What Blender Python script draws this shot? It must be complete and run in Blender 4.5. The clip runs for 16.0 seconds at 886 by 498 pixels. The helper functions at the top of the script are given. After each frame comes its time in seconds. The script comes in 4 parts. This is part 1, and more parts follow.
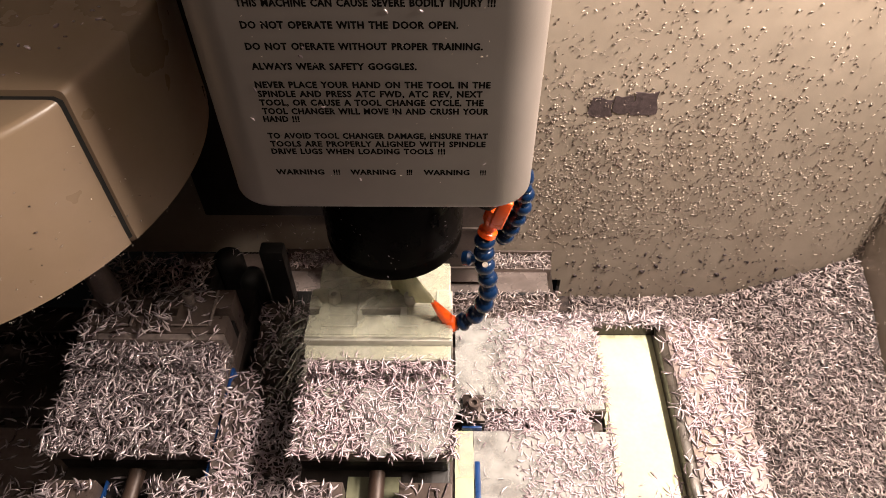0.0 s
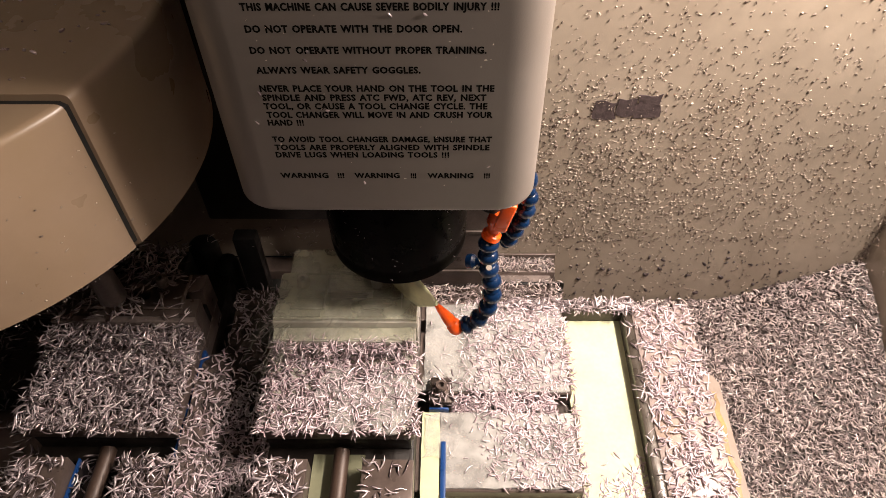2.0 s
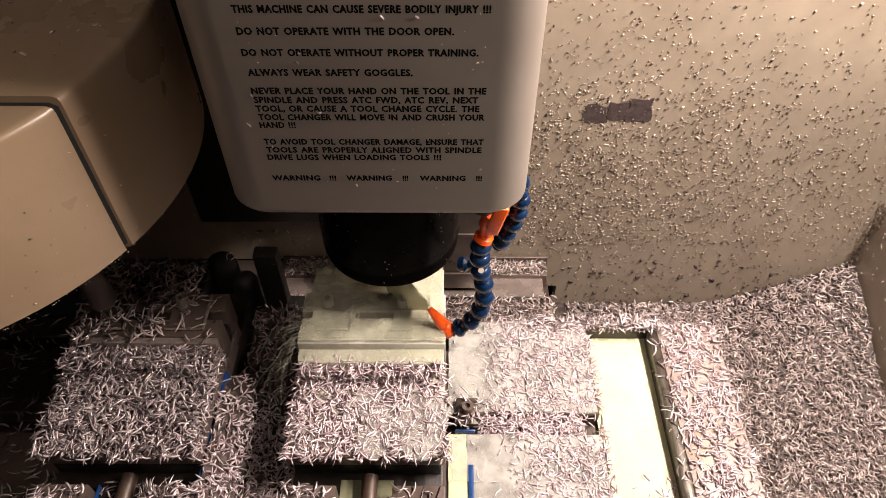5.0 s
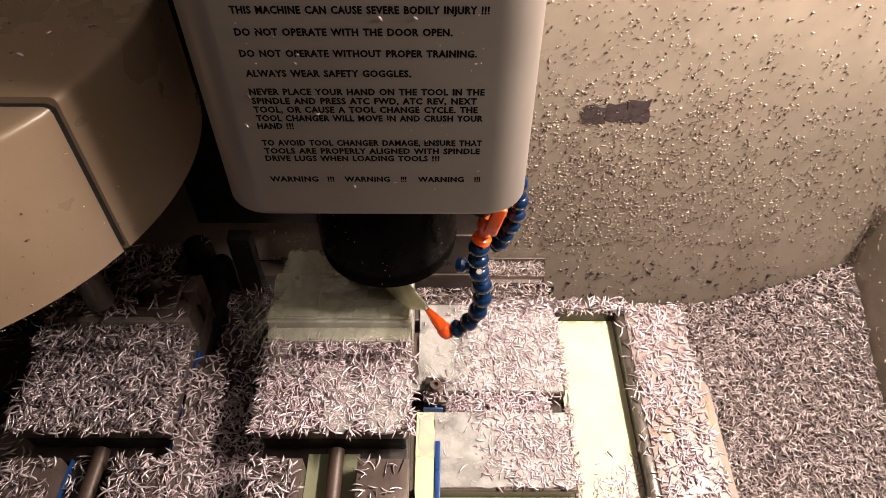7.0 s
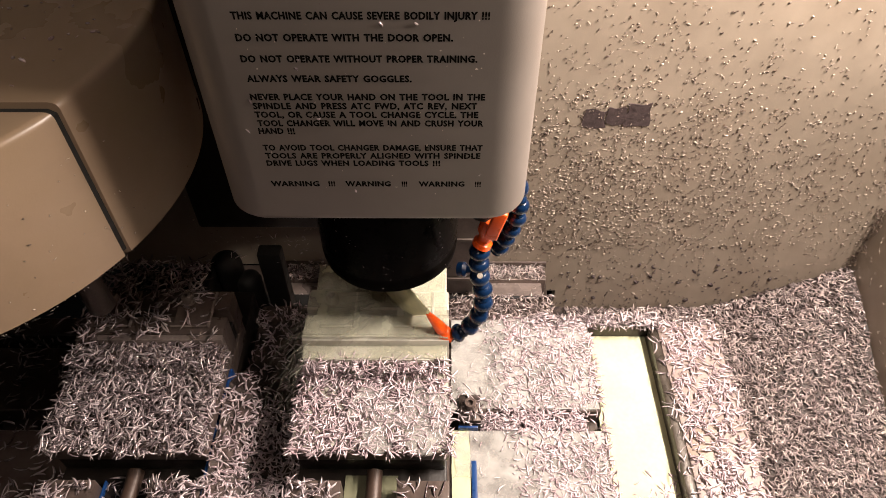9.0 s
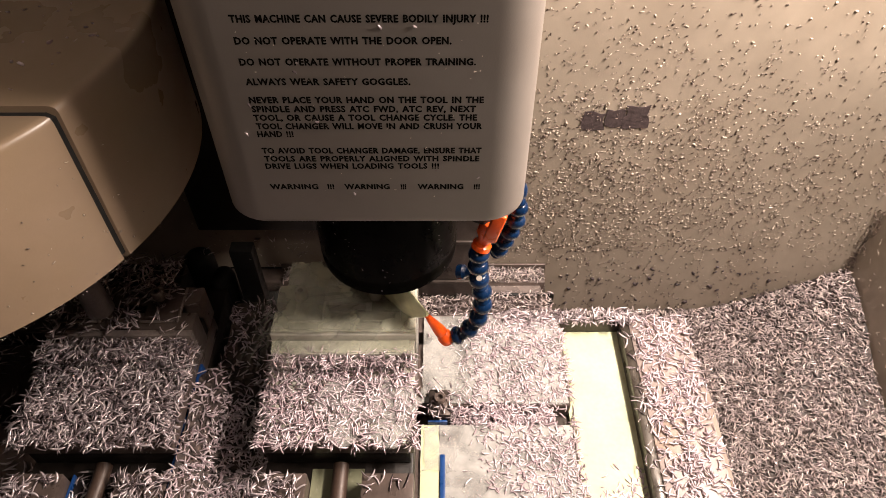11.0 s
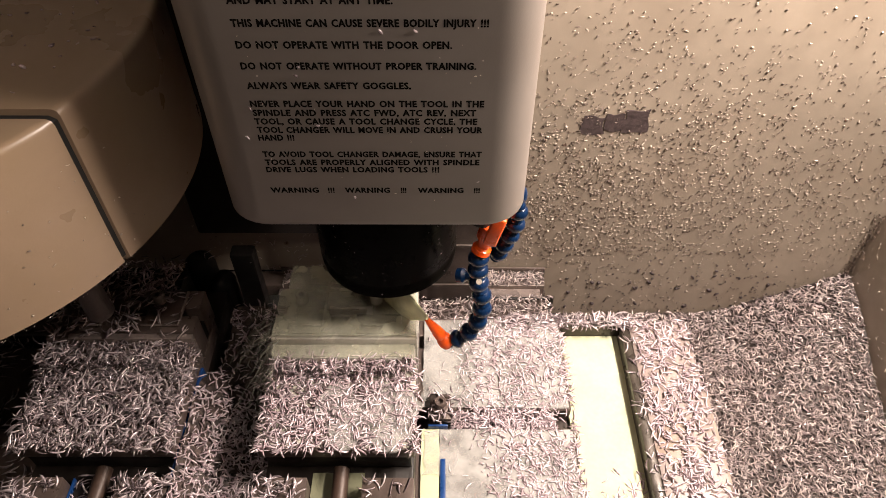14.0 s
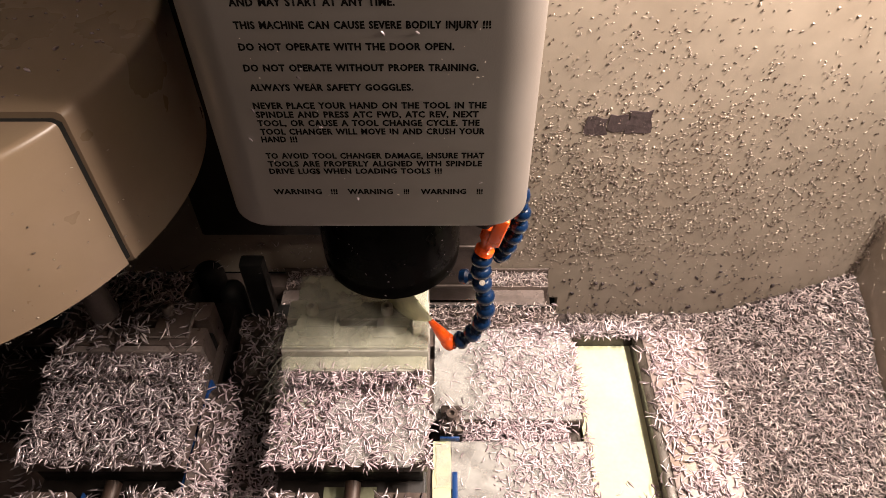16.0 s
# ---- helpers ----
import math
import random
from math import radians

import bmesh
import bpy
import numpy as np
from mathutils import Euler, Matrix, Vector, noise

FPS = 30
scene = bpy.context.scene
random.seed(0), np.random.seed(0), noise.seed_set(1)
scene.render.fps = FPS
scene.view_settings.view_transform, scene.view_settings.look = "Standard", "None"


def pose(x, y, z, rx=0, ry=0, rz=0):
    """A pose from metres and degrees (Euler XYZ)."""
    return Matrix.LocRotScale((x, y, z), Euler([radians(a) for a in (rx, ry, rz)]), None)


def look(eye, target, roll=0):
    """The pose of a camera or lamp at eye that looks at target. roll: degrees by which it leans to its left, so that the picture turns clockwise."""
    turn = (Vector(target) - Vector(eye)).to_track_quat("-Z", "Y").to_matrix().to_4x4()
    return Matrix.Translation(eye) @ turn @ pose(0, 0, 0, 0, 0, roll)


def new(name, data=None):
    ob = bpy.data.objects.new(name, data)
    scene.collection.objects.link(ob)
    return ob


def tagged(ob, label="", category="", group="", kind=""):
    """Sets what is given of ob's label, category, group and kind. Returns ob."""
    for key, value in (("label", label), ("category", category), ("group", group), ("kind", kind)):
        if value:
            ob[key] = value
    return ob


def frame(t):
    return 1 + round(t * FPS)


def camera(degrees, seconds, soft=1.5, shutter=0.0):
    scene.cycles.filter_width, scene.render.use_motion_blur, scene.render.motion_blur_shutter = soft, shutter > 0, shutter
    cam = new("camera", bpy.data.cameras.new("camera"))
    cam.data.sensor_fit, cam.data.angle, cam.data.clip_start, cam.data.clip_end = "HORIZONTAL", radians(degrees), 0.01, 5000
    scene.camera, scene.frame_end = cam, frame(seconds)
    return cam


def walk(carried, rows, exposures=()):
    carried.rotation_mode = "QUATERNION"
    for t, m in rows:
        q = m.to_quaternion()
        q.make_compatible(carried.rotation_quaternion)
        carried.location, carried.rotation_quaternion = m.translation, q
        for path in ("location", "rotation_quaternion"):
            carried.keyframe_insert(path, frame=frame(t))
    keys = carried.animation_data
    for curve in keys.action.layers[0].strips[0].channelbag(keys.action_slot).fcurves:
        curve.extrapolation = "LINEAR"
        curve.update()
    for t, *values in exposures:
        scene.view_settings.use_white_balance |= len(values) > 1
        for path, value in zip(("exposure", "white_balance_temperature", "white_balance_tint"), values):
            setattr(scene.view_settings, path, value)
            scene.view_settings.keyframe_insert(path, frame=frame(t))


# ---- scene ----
cam = camera(64.93, 16.0, soft=0.9)
CAMERA_ROWS = [  # seconds, eye, yaw, pitch, roll
    (0.0, 0.0000, 0.0000, 0.7130, 0.89, -48.68, -0.39),
    (0.5, 0.0001, -0.0001, 0.7129, 1.03, -48.44, -0.62),
    (1.0, 0.0007, -0.0008, 0.7122, 0.70, -48.50, -0.38),
    (1.5, -0.0004, -0.0007, 0.7120, 0.70, -48.43, -0.38),
    (2.0, -0.0008, -0.0005, 0.7132, 1.26, -48.40, -0.77),
    (2.5, -0.0004, -0.0009, 0.7130, 0.94, -48.23, -0.62),
    (3.0, 0.0001, -0.0011, 0.7123, 0.26, -48.14, -0.08),
    (3.5, -0.0006, -0.0003, 0.7123, -0.03, -48.17, 0.22),
    (4.0, -0.0005, -0.0005, 0.7128, 0.28, -48.06, -0.03),
    (6.5, -0.0009, -0.0011, 0.7124, 0.31, -48.22, -0.11),
    (7.0, -0.0012, -0.0003, 0.7124, -0.00, -48.05, 0.15),
    (7.5, -0.0008, -0.0007, 0.7136, 0.54, -47.99, -0.32),
    (8.0, -0.0005, -0.0005, 0.7138, 0.65, -47.87, -0.40),
    (8.5, -0.0007, -0.0003, 0.7135, 0.46, -47.98, -0.24),
    (9.0, -0.0009, -0.0001, 0.7135, 0.14, -47.78, -0.00),
    (11.5, -0.0011, 0.0001, 0.7134, -0.00, -47.52, -0.07),
    (12.0, -0.0013, 0.0005, 0.7148, -0.13, -47.43, 0.13),
    (12.5, -0.0013, -0.0001, 0.7141, 0.05, -47.37, 0.02),
    (13.0, -0.0016, -0.0002, 0.7145, -0.12, -47.33, 0.19),
    (13.5, -0.0011, -0.0015, 0.7144, -0.23, -47.23, 0.23),
    (14.0, -0.0013, -0.0006, 0.7146, -0.03, -47.31, 0.11),
    (14.5, -0.0014, -0.0008, 0.7138, 0.07, -47.17, -0.12),
    (15.0, -0.0009, -0.0009, 0.7142, 0.36, -47.18, -0.28),
    (15.5, -0.0009, -0.0017, 0.7141, 0.28, -47.07, -0.26),
    (16.0, -0.0004, -0.0011, 0.7147, 0.47, -47.19, -0.41),
]
TABLE_ROWS = [  # seconds, slide of the table along x and y in mm
    (0.0, 5.7, -43.1), (0.5, -9.6, -45.4), (1.0, -25.0, -44.5), (1.5, -34.7, -31.4), (2.0, -35.5, -16.8), (2.5, -30.0, -4.1), 
    (3.0, -15.3, 0.5), (3.5, 0.0, -0.0), (4.0, 8.5, -12.1), (4.5, 8.6, -27.0), (5.0, 2.5, -39.5), (5.5, -11.5, -42.5), 
    (6.0, -25.5, -38.5), (6.5, -32.1, -25.6), (7.0, -30.9, -11.0), (7.5, -17.1, -3.2), (8.0, -2.7, -3.1), (8.5, 5.7, -14.7), 
    (9.0, 7.0, -28.8), (9.5, 0.0, -39.5), (10.0, -14.0, -41.0), (10.5, -26.0, -33.5), (11.0, -26.5, -18.5), (11.5, -14.7, -6.3), 
    (12.0, -1.2, -10.0), (12.5, 3.6, -23.9), (13.0, -6.2, -35.3), (13.5, -20.1, -33.8), (14.0, -25.4, -19.5), (14.5, -15.8, -9.1), 
    (15.0, -2.1, -14.6), (15.5, -3.1, -28.8), (16.0, -16.7, -33.0),
]
LETTERING = [
    ("AND MAY START AT ANY TIME.", -0.1310, -0.0316, 0.5100),
    ("THIS MACHINE CAN CAUSE SEVERE BODILY INJURY !!!", -0.1313, 0.0267, 0.4950),
    ("DO NOT OPERATE WITH THE DOOR OPEN.", -0.1315, 0.0043, 0.4800),
    ("DO NOT OPERATE WITHOUT PROPER TRAINING.", -0.1316, 0.0201, 0.4648),
    ("ALWAYS WEAR SAFETY GOGGLES.", -0.1307, -0.0226, 0.4499),
    ("NEVER PLACE YOUR HAND ON THE TOOL IN THE", -0.1314, 0.0264, 0.4355),
    ("SPINDLE AND PRESS ATC FWD, ATC REV, NEXT", -0.1310, 0.0213, 0.4281),
    ("TOOL, OR CAUSE A TOOL CHANGE CYCLE. THE", -0.1313, 0.0223, 0.4209),
    ("TOOL CHANGER WILL MOVE IN AND CRUSH YOUR", -0.1308, 0.0261, 0.4136),
    ("HAND !!!", -0.1314, -0.1063, 0.4068),
    ("TO AVOID TOOL CHANGER DAMAGE, ENSURE THAT", -0.1311, 0.0265, 0.3918),
    ("TOOLS ARE PROPERLY ALIGNED WITH SPINDLE", -0.1308, 0.0252, 0.3843),
    ("DRIVE LUGS WHEN LOADING TOOLS !!!", -0.1313, -0.0041, 0.3773),
    ("WARNING", -0.1316, -0.0955, 0.3569),
    ("!!!", -0.0882, -0.0835, 0.3569),
    ("WARNING", -0.0754, -0.0415, 0.3569),
    ("!!!", -0.0329, -0.0291, 0.3568),
    ("WARNING", -0.0201, 0.0142, 0.3568),
    ("!!!", 0.0224, 0.0266, 0.3567),
]


def eye_pose(x, y, z, yaw, pitch, roll):
    return Matrix.Translation((x, y, z)) @ pose(0, 0, 0, 90 + pitch, 0, yaw) @ pose(0, 0, 0, 0, 0, roll)


walk(cam, [(r[0], eye_pose(*r[1:])) for r in CAMERA_ROWS])

# ---- world and lamps ----
world = bpy.data.worlds.new("shop")
world.use_nodes = True
world.node_tree.nodes["Background"].inputs[0].default_value = (0.9, 0.85, 0.8, 1)
world.node_tree.nodes["Background"].inputs[1].default_value = 0.001
scene.world = world
scene.view_settings.exposure = 0.0


def area_lamp(name, eye, target, size, power, colour, spread=180):
    data = bpy.data.lights.new(name, "AREA")
    data.shape, data.size, data.size_y, data.energy, data.color = "RECTANGLE", size[0], size[1], power, colour
    data.spread = radians(spread)
    ob = new(name, data)
    ob.matrix_world = look(eye, target)
    return ob


# a tube along the side wall, plus an unseen lamp added as fill
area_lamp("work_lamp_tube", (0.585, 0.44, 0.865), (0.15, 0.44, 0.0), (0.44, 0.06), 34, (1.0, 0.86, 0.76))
area_lamp("added_fill_lamp", (-0.22, -0.06, 1.20), (-0.49, 0.40, 0.38), (0.14, 0.14), 0.70, (1.0, 0.82, 0.69), 90)


# ---- materials ----
def material(name, colour, rough=0.5, metal=0.0, vary=0.25, scale=40.0, bump=0.15, bump_scale=300.0, spec=0.5,
             stain=None, stain_scale=9.0, stain_from=0.55, stain_to=0.75, island=0.0, coat=0.0, rough_vary=0.12):
    m = bpy.data.materials.new(name)
    m.use_nodes = True
    n, l = m.node_tree.nodes, m.node_tree.links
    b = n["Principled BSDF"]
    b.inputs["Metallic"].default_value = metal
    b.inputs["Specular IOR Level"].default_value = spec
    b.inputs["Coat Weight"].default_value = coat
    b.inputs["Coat Roughness"].default_value = 0.15
    co = n.new("ShaderNodeTexCoord")

    def noise_node(s, detail=5.0):
        t = n.new("ShaderNodeTexNoise")
        t.inputs["Scale"].default_value, t.inputs["Detail"].default_value = s, detail
        l.new(co.outputs["Object"], t.inputs["Vector"])
        return t

    def ramp(src, lo, hi, a, c):
        r = n.new("ShaderNodeMapRange")
        r.inputs[1].default_value, r.inputs[2].default_value, r.inputs[3].default_value, r.inputs[4].default_value = lo, hi, a, c
        l.new(src, r.inputs[0])
        return r.outputs[0]

    def mix(kind, fac, a, c):
        x = n.new("ShaderNodeMix")
        x.data_type, x.blend_type = "RGBA", kind
        for sock, v in ((x.inputs[0], fac), (x.inputs[6], a), (x.inputs[7], c)):
            if hasattr(v, "links"):
                l.new(v, sock)
            else:
                sock.default_value = v
        return x.outputs[2]

    big = noise_node(scale)
    grain = noise_node(scale * 7)
    low = tuple(v * (1 - vary) for v in colour) + (1,)
    high = tuple(min(1, v * (1 + vary * 0.6)) for v in colour) + (1,)
    col = mix("MIX", ramp(big.outputs[0], 0.3, 0.7, 0, 1), low, high)
    g = ramp(grain.outputs[0], 0.3, 0.7, 1 - vary * 0.5, 1 + vary * 0.3)
    cg = n.new("ShaderNodeCombineColor")
    for k in range(3):
        l.new(g, cg.inputs[k])
    col = mix("MULTIPLY", 1.0, col, cg.outputs[0])
    if stain:
        st = noise_node(stain_scale, 8.0)
        col = mix("MIX", ramp(st.outputs[0], stain_from, stain_to, 0, 1), col, (*stain, 1))
    if island:
        geo = n.new("ShaderNodeNewGeometry")
        pw = n.new("ShaderNodeMath")
        pw.operation = "POWER"
        pw.inputs[1].default_value = 1.2
        l.new(geo.outputs["Random Per Island"], pw.inputs[0])
        lo = 1 - island
        tint = mix("MIX", pw.outputs[0], (lo, lo * 0.87, lo * 0.90, 1), (1, 1, 1, 1))
        col = mix("MULTIPLY", 1.0, col, tint)
    l.new(col, b.inputs["Base Color"])
    l.new(ramp(big.outputs[0], 0.3, 0.7, max(0.02, rough - rough_vary), min(1, rough + rough_vary)), b.inputs["Roughness"])
    if bump:
        bn = noise_node(bump_scale)
        bp = n.new("ShaderNodeBump")
        bp.inputs["Strength"].default_value, bp.inputs["Distance"].default_value = bump, 0.001
        l.new(bn.outputs[0], bp.inputs["Height"])
        l.new(bp.outputs[0], b.inputs["Normal"])
    return m


def liquid(name, colour, alpha, rough=0.12, scale=60.0, bump=0.25, holes=0.0):
    """Milky coolant: a pale scattering film that lets part of what lies under it show."""
    m = material(name, colour, rough, 0, 0.10, 25.0, bump, scale, rough_vary=0.05)
    n, l = m.node_tree.nodes, m.node_tree.links
    b = n["Principled BSDF"]
    b.inputs["IOR"].default_value = 1.33
    if alpha < 1:
        t = n.new("ShaderNodeTexNoise")
        t.inputs["Scale"].default_value, t.inputs["Detail"].default_value = 32.0, 6.0
        co = n.new("ShaderNodeTexCoord")
        l.new(co.outputs["Object"], t.inputs["Vector"])
        r = n.new("ShaderNodeMapRange")
        r.inputs[1].default_value, r.inputs[2].default_value = 0.35, 0.65
        r.inputs[3].default_value, r.inputs[4].default_value = max(0, alpha - 0.22 - holes), min(1, alpha + 0.2)
        l.new(t.outputs[0], r.inputs[0])
        l.new(r.outputs[0], b.inputs["Alpha"])
    return m


M = {
    "wall": material("beige_enclosure_paint", (0.272, 0.224, 0.175), 0.42, 0, 0.16, 6.0, 0.12, 500.0, stain=(0.215, 0.168, 0.125), stain_scale=7.0, stain_from=0.5, stain_to=0.9),
    "head": material("grey_beige_head_paint", (0.180, 0.155, 0.137), 0.44, 0, 0.07, 9.0, 0.08, 700.0, spec=0.95, stain=(0.155, 0.130, 0.112), stain_scale=14.0, stain_from=0.30, stain_to=1.0),
    "drum": material("tan_tool_changer_paint", (0.278, 0.198, 0.136), 0.34, 0, 0.08, 10.0, 0.08, 600.0, stain=(0.235, 0.165, 0.100), stain_scale=18.0, stain_from=0.30, stain_to=1.0),
    # black for rubber parts, and for gaps and recesses where only shade lies
    "gap": material("black_rubber_and_gap_shade", (0.005, 0.0045, 0.004), 0.6, 0, 0.2, 80.0),
    "ink": material("black_printed_ink", (0.005, 0.0045, 0.004), 0.7, 0, 0.3, 250.0, 0, spec=0.08),
    "nose": material("black_wet_spindle_steel", (0.0018, 0.0014, 0.0012), 0.30, 0.0, 0.4, 60.0, 0.06, 350.0, spec=0.008, rough_vary=0.08),
    "steel": material("ground_wet_steel", (0.27, 0.22, 0.20), 0.28, 0.45, 0.25, 30.0, 0.12, 500.0, stain=(0.17, 0.12, 0.10), stain_scale=22.0),
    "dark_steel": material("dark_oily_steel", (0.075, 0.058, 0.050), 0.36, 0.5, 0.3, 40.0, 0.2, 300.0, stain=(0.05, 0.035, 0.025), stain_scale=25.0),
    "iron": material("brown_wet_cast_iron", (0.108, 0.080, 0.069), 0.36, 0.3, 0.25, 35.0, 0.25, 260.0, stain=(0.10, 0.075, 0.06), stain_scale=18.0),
    "ledge": material("mauve_grey_sheet_metal", (0.264, 0.208, 0.188), 0.46, 0.1, 0.18, 14.0, 0.12, 300.0, stain=(0.22, 0.15, 0.10), stain_scale=12.0),
    "plate": material("brown_grey_guard_paint", (0.250, 0.195, 0.160), 0.62, 0, 0.18, 14.0, 0.12, 300.0, spec=0.25, stain=(0.20, 0.14, 0.09), stain_scale=16.0),
    "screw": material("oily_bronze_screw", (0.060, 0.036, 0.026), 0.50, 0.2, 0.3, 60.0, 0.15, 300.0, stain=(0.04, 0.025, 0.02), stain_scale=60.0),
    # near-black that stands in for deep shade
    "shade_black": material("black_shade_paint", (0.016, 0.012, 0.010), 0.45, 0.0, 0.3, 60.0, 0.2, 300.0, spec=0.3),
    "rim": material("dark_trough_rim", (0.060, 0.048, 0.038), 0.35, 0.3, 0.3, 40.0, 0.3, 250.0),
    "blue_paint": material("blue_vise_paint", (0.008, 0.042, 0.155), 0.30, 0, 0.2, 40.0, 0.1, 200.0),
    "blue_hose": material("navy_hose_plastic", (0.003, 0.016, 0.052), 0.26, 0, 0.2, 60.0, 0.05, 300.0, coat=0.1, spec=0.35),
    "orange": material("orange_nozzle_plastic", (0.950, 0.105, 0.008), 0.30, 0, 0.12, 60.0, 0.05, 300.0, coat=0.2),
    "chip": material("aluminium_chip", (0.985, 0.830, 0.850), 0.30, 0.45, 0.10, 60.0, 0.0, 300.0, island=0.84),
    # warmer copy of the chip colour
    "chip_heap": material("warm_aluminium_chip", (0.990, 0.815, 0.785), 0.34, 0.42, 0.12, 60.0, 0.0, 300.0, island=0.83),
    # wet chips; also a paler chip to brighten dim spots by colour
    "chip_wet_pale": material("wet_and_brightened_chip", (0.80, 0.69, 0.715), 0.28, 0.3, 0.10, 60.0, 0.0, 300.0, island=0.45),
    # sheet under loose chips: the shade between them is put into its colour
    "chip_bed": material("chip_gap_shade", (0.075, 0.052, 0.045), 0.5, 0.3, 0.6, 160.0, 0.9, 420.0, stain=(0.022, 0.015, 0.013), stain_scale=120.0, stain_from=0.45, stain_to=0.6),
    "fleck": material("stuck_chip_fleck", (0.740, 0.635, 0.535), 0.34, 0.30, 0.2, 60.0, 0.0, 300.0, island=0.76),
    "grit": material("dark_oily_grit", (0.210, 0.150, 0.115), 0.40, 0.30, 0.3, 60.0, 0.0, 300.0, island=0.72),
    "residue": material("dark_label_residue", (0.055, 0.038, 0.038), 0.55, 0, 0.4, 130.0, 0.5, 300.0),
    "pool": liquid("milky_coolant_pool", (0.500, 0.505, 0.335), 1.0, 0.10, 14.0, 0.10),
    "film": liquid("milky_coolant_film", (0.56, 0.55, 0.42), 0.32, 0.12, 45.0, 0.35),
    "sheen": liquid("thin_coolant_sheen", (0.54, 0.52, 0.49), 0.20, 0.12, 45.0, 0.35, 0.15),
    # dark copy of the coolant, for where it stands in shade
    "coolant_dim": liquid("shade_toned_coolant", (0.17, 0.17, 0.11), 1.0, 0.12, 30.0, 0.2),
    "washed": material("coolant_washed_steel", (0.44, 0.42, 0.36), 0.25, 0.1, 0.15, 26.0, 0.15, 300.0, stain=(0.30, 0.28, 0.21), stain_scale=16.0),
    "wash": liquid("pale_coolant_wash", (0.46, 0.445, 0.42), 0.55, 0.14, 50.0, 0.3, 0.1),
    "jet": liquid("coolant_jet_sheet", (0.90, 0.88, 0.56), 0.85, 0.15, 90.0, 0.4),
    "spray": liquid("coolant_splash", (0.50, 0.49, 0.40), 0.12, 0.25, 60.0, 0.4, 0.25),
    "charcoal": material("bounce_cutting_charcoal", (0.035, 0.032, 0.030), 0.5, 0, 0.2, 8.0),
    "wear": material("yellow_brown_stain", (0.26, 0.155, 0.045), 0.5, 0, 0.4, 60.0),
}


# ---- building helpers ----
def smooth(me, limit=40):
    for p in me.polygons:
        p.use_smooth = True
    me.set_sharp_from_angle(angle=radians(limit))


def part(name, bm, mat, parent=None, label="", at=(0, 0, 0)):
    me = bpy.data.meshes.new(name)
    bm.to_mesh(me)
    bm.free()
    me.materials.append(mat)
    smooth(me)
    ob = new(name, me)
    ob.location = at
    if parent is not None:
        ob.parent = parent
    if label:
        ob["label"] = label
    return ob


def box(bm, x0, x1, y0, y1, z0, z1, bevel=0.0, seg=2):
    got = bmesh.ops.create_cube(bm, size=1.0)
    for v in got["verts"]:
        v.co = Vector((x0 + (v.co.x + 0.5) * (x1 - x0), y0 + (v.co.y + 0.5) * (y1 - y0), z0 + (v.co.z + 0.5) * (z1 - z0)))
    if bevel:
        edges = list({e for v in got["verts"] for e in v.link_edges})
        bmesh.ops.bevel(bm, geom=edges, offset=bevel, segments=seg, profile=0.5, affect="EDGES")
    return bm


def boxed(*a, **k):
    return box(bmesh.new(), *a, **k)


def lathe(bm, profile, centre=(0, 0, 0), axis=None, seg=32, a0=0.0, a1=2 * math.pi, caps=True):
    """A turned body: profile of (radius, height), turned about z and then laid along axis."""
    closed = abs(a1 - a0 - 2 * math.pi) < 1e-6
    count = seg if closed else seg + 1
    turn = Vector(axis).to_track_quat("Z", "Y").to_matrix() if axis is not None else Matrix.Identity(3)
    rings = []
    for r, h in profile:
        rings.append([bm.verts.new(Vector(centre) + turn @ Vector((r * math.cos(a0 + (a1 - a0) * k / seg), r * math.sin(a0 + (a1 - a0) * k / seg), h))) for k in range(count)])
    for a, b in zip(rings, rings[1:]):
        for k in range(count if closed else count - 1):
            j = (k + 1) % count
            bm.faces.new((a[k], a[j], b[j], b[k]))
    if caps:
        bm.faces.new(list(reversed(rings[0])))
        bm.faces.new(rings[-1])
    return bm


def turned(*a, **k):
    return lathe(bmesh.new(), *a, **k)


def thing(name, at, label, category, group="", kind=""):
    ob = new(name)
    ob.location = at
    return tagged(ob, label, category, group, kind)


MOVERS = []


def rides(ob):
    """Marks a thing that travels with the table."""
    MOVERS.append((ob, ob.location.copy()))
    return ob


GLIDERS = []


def glides(ob):
    """Marks a thing that follows the table to and fro along y alone."""
    GLIDERS.append((ob, ob.location.copy()))
    return ob


rng = np.random.default_rng(7)


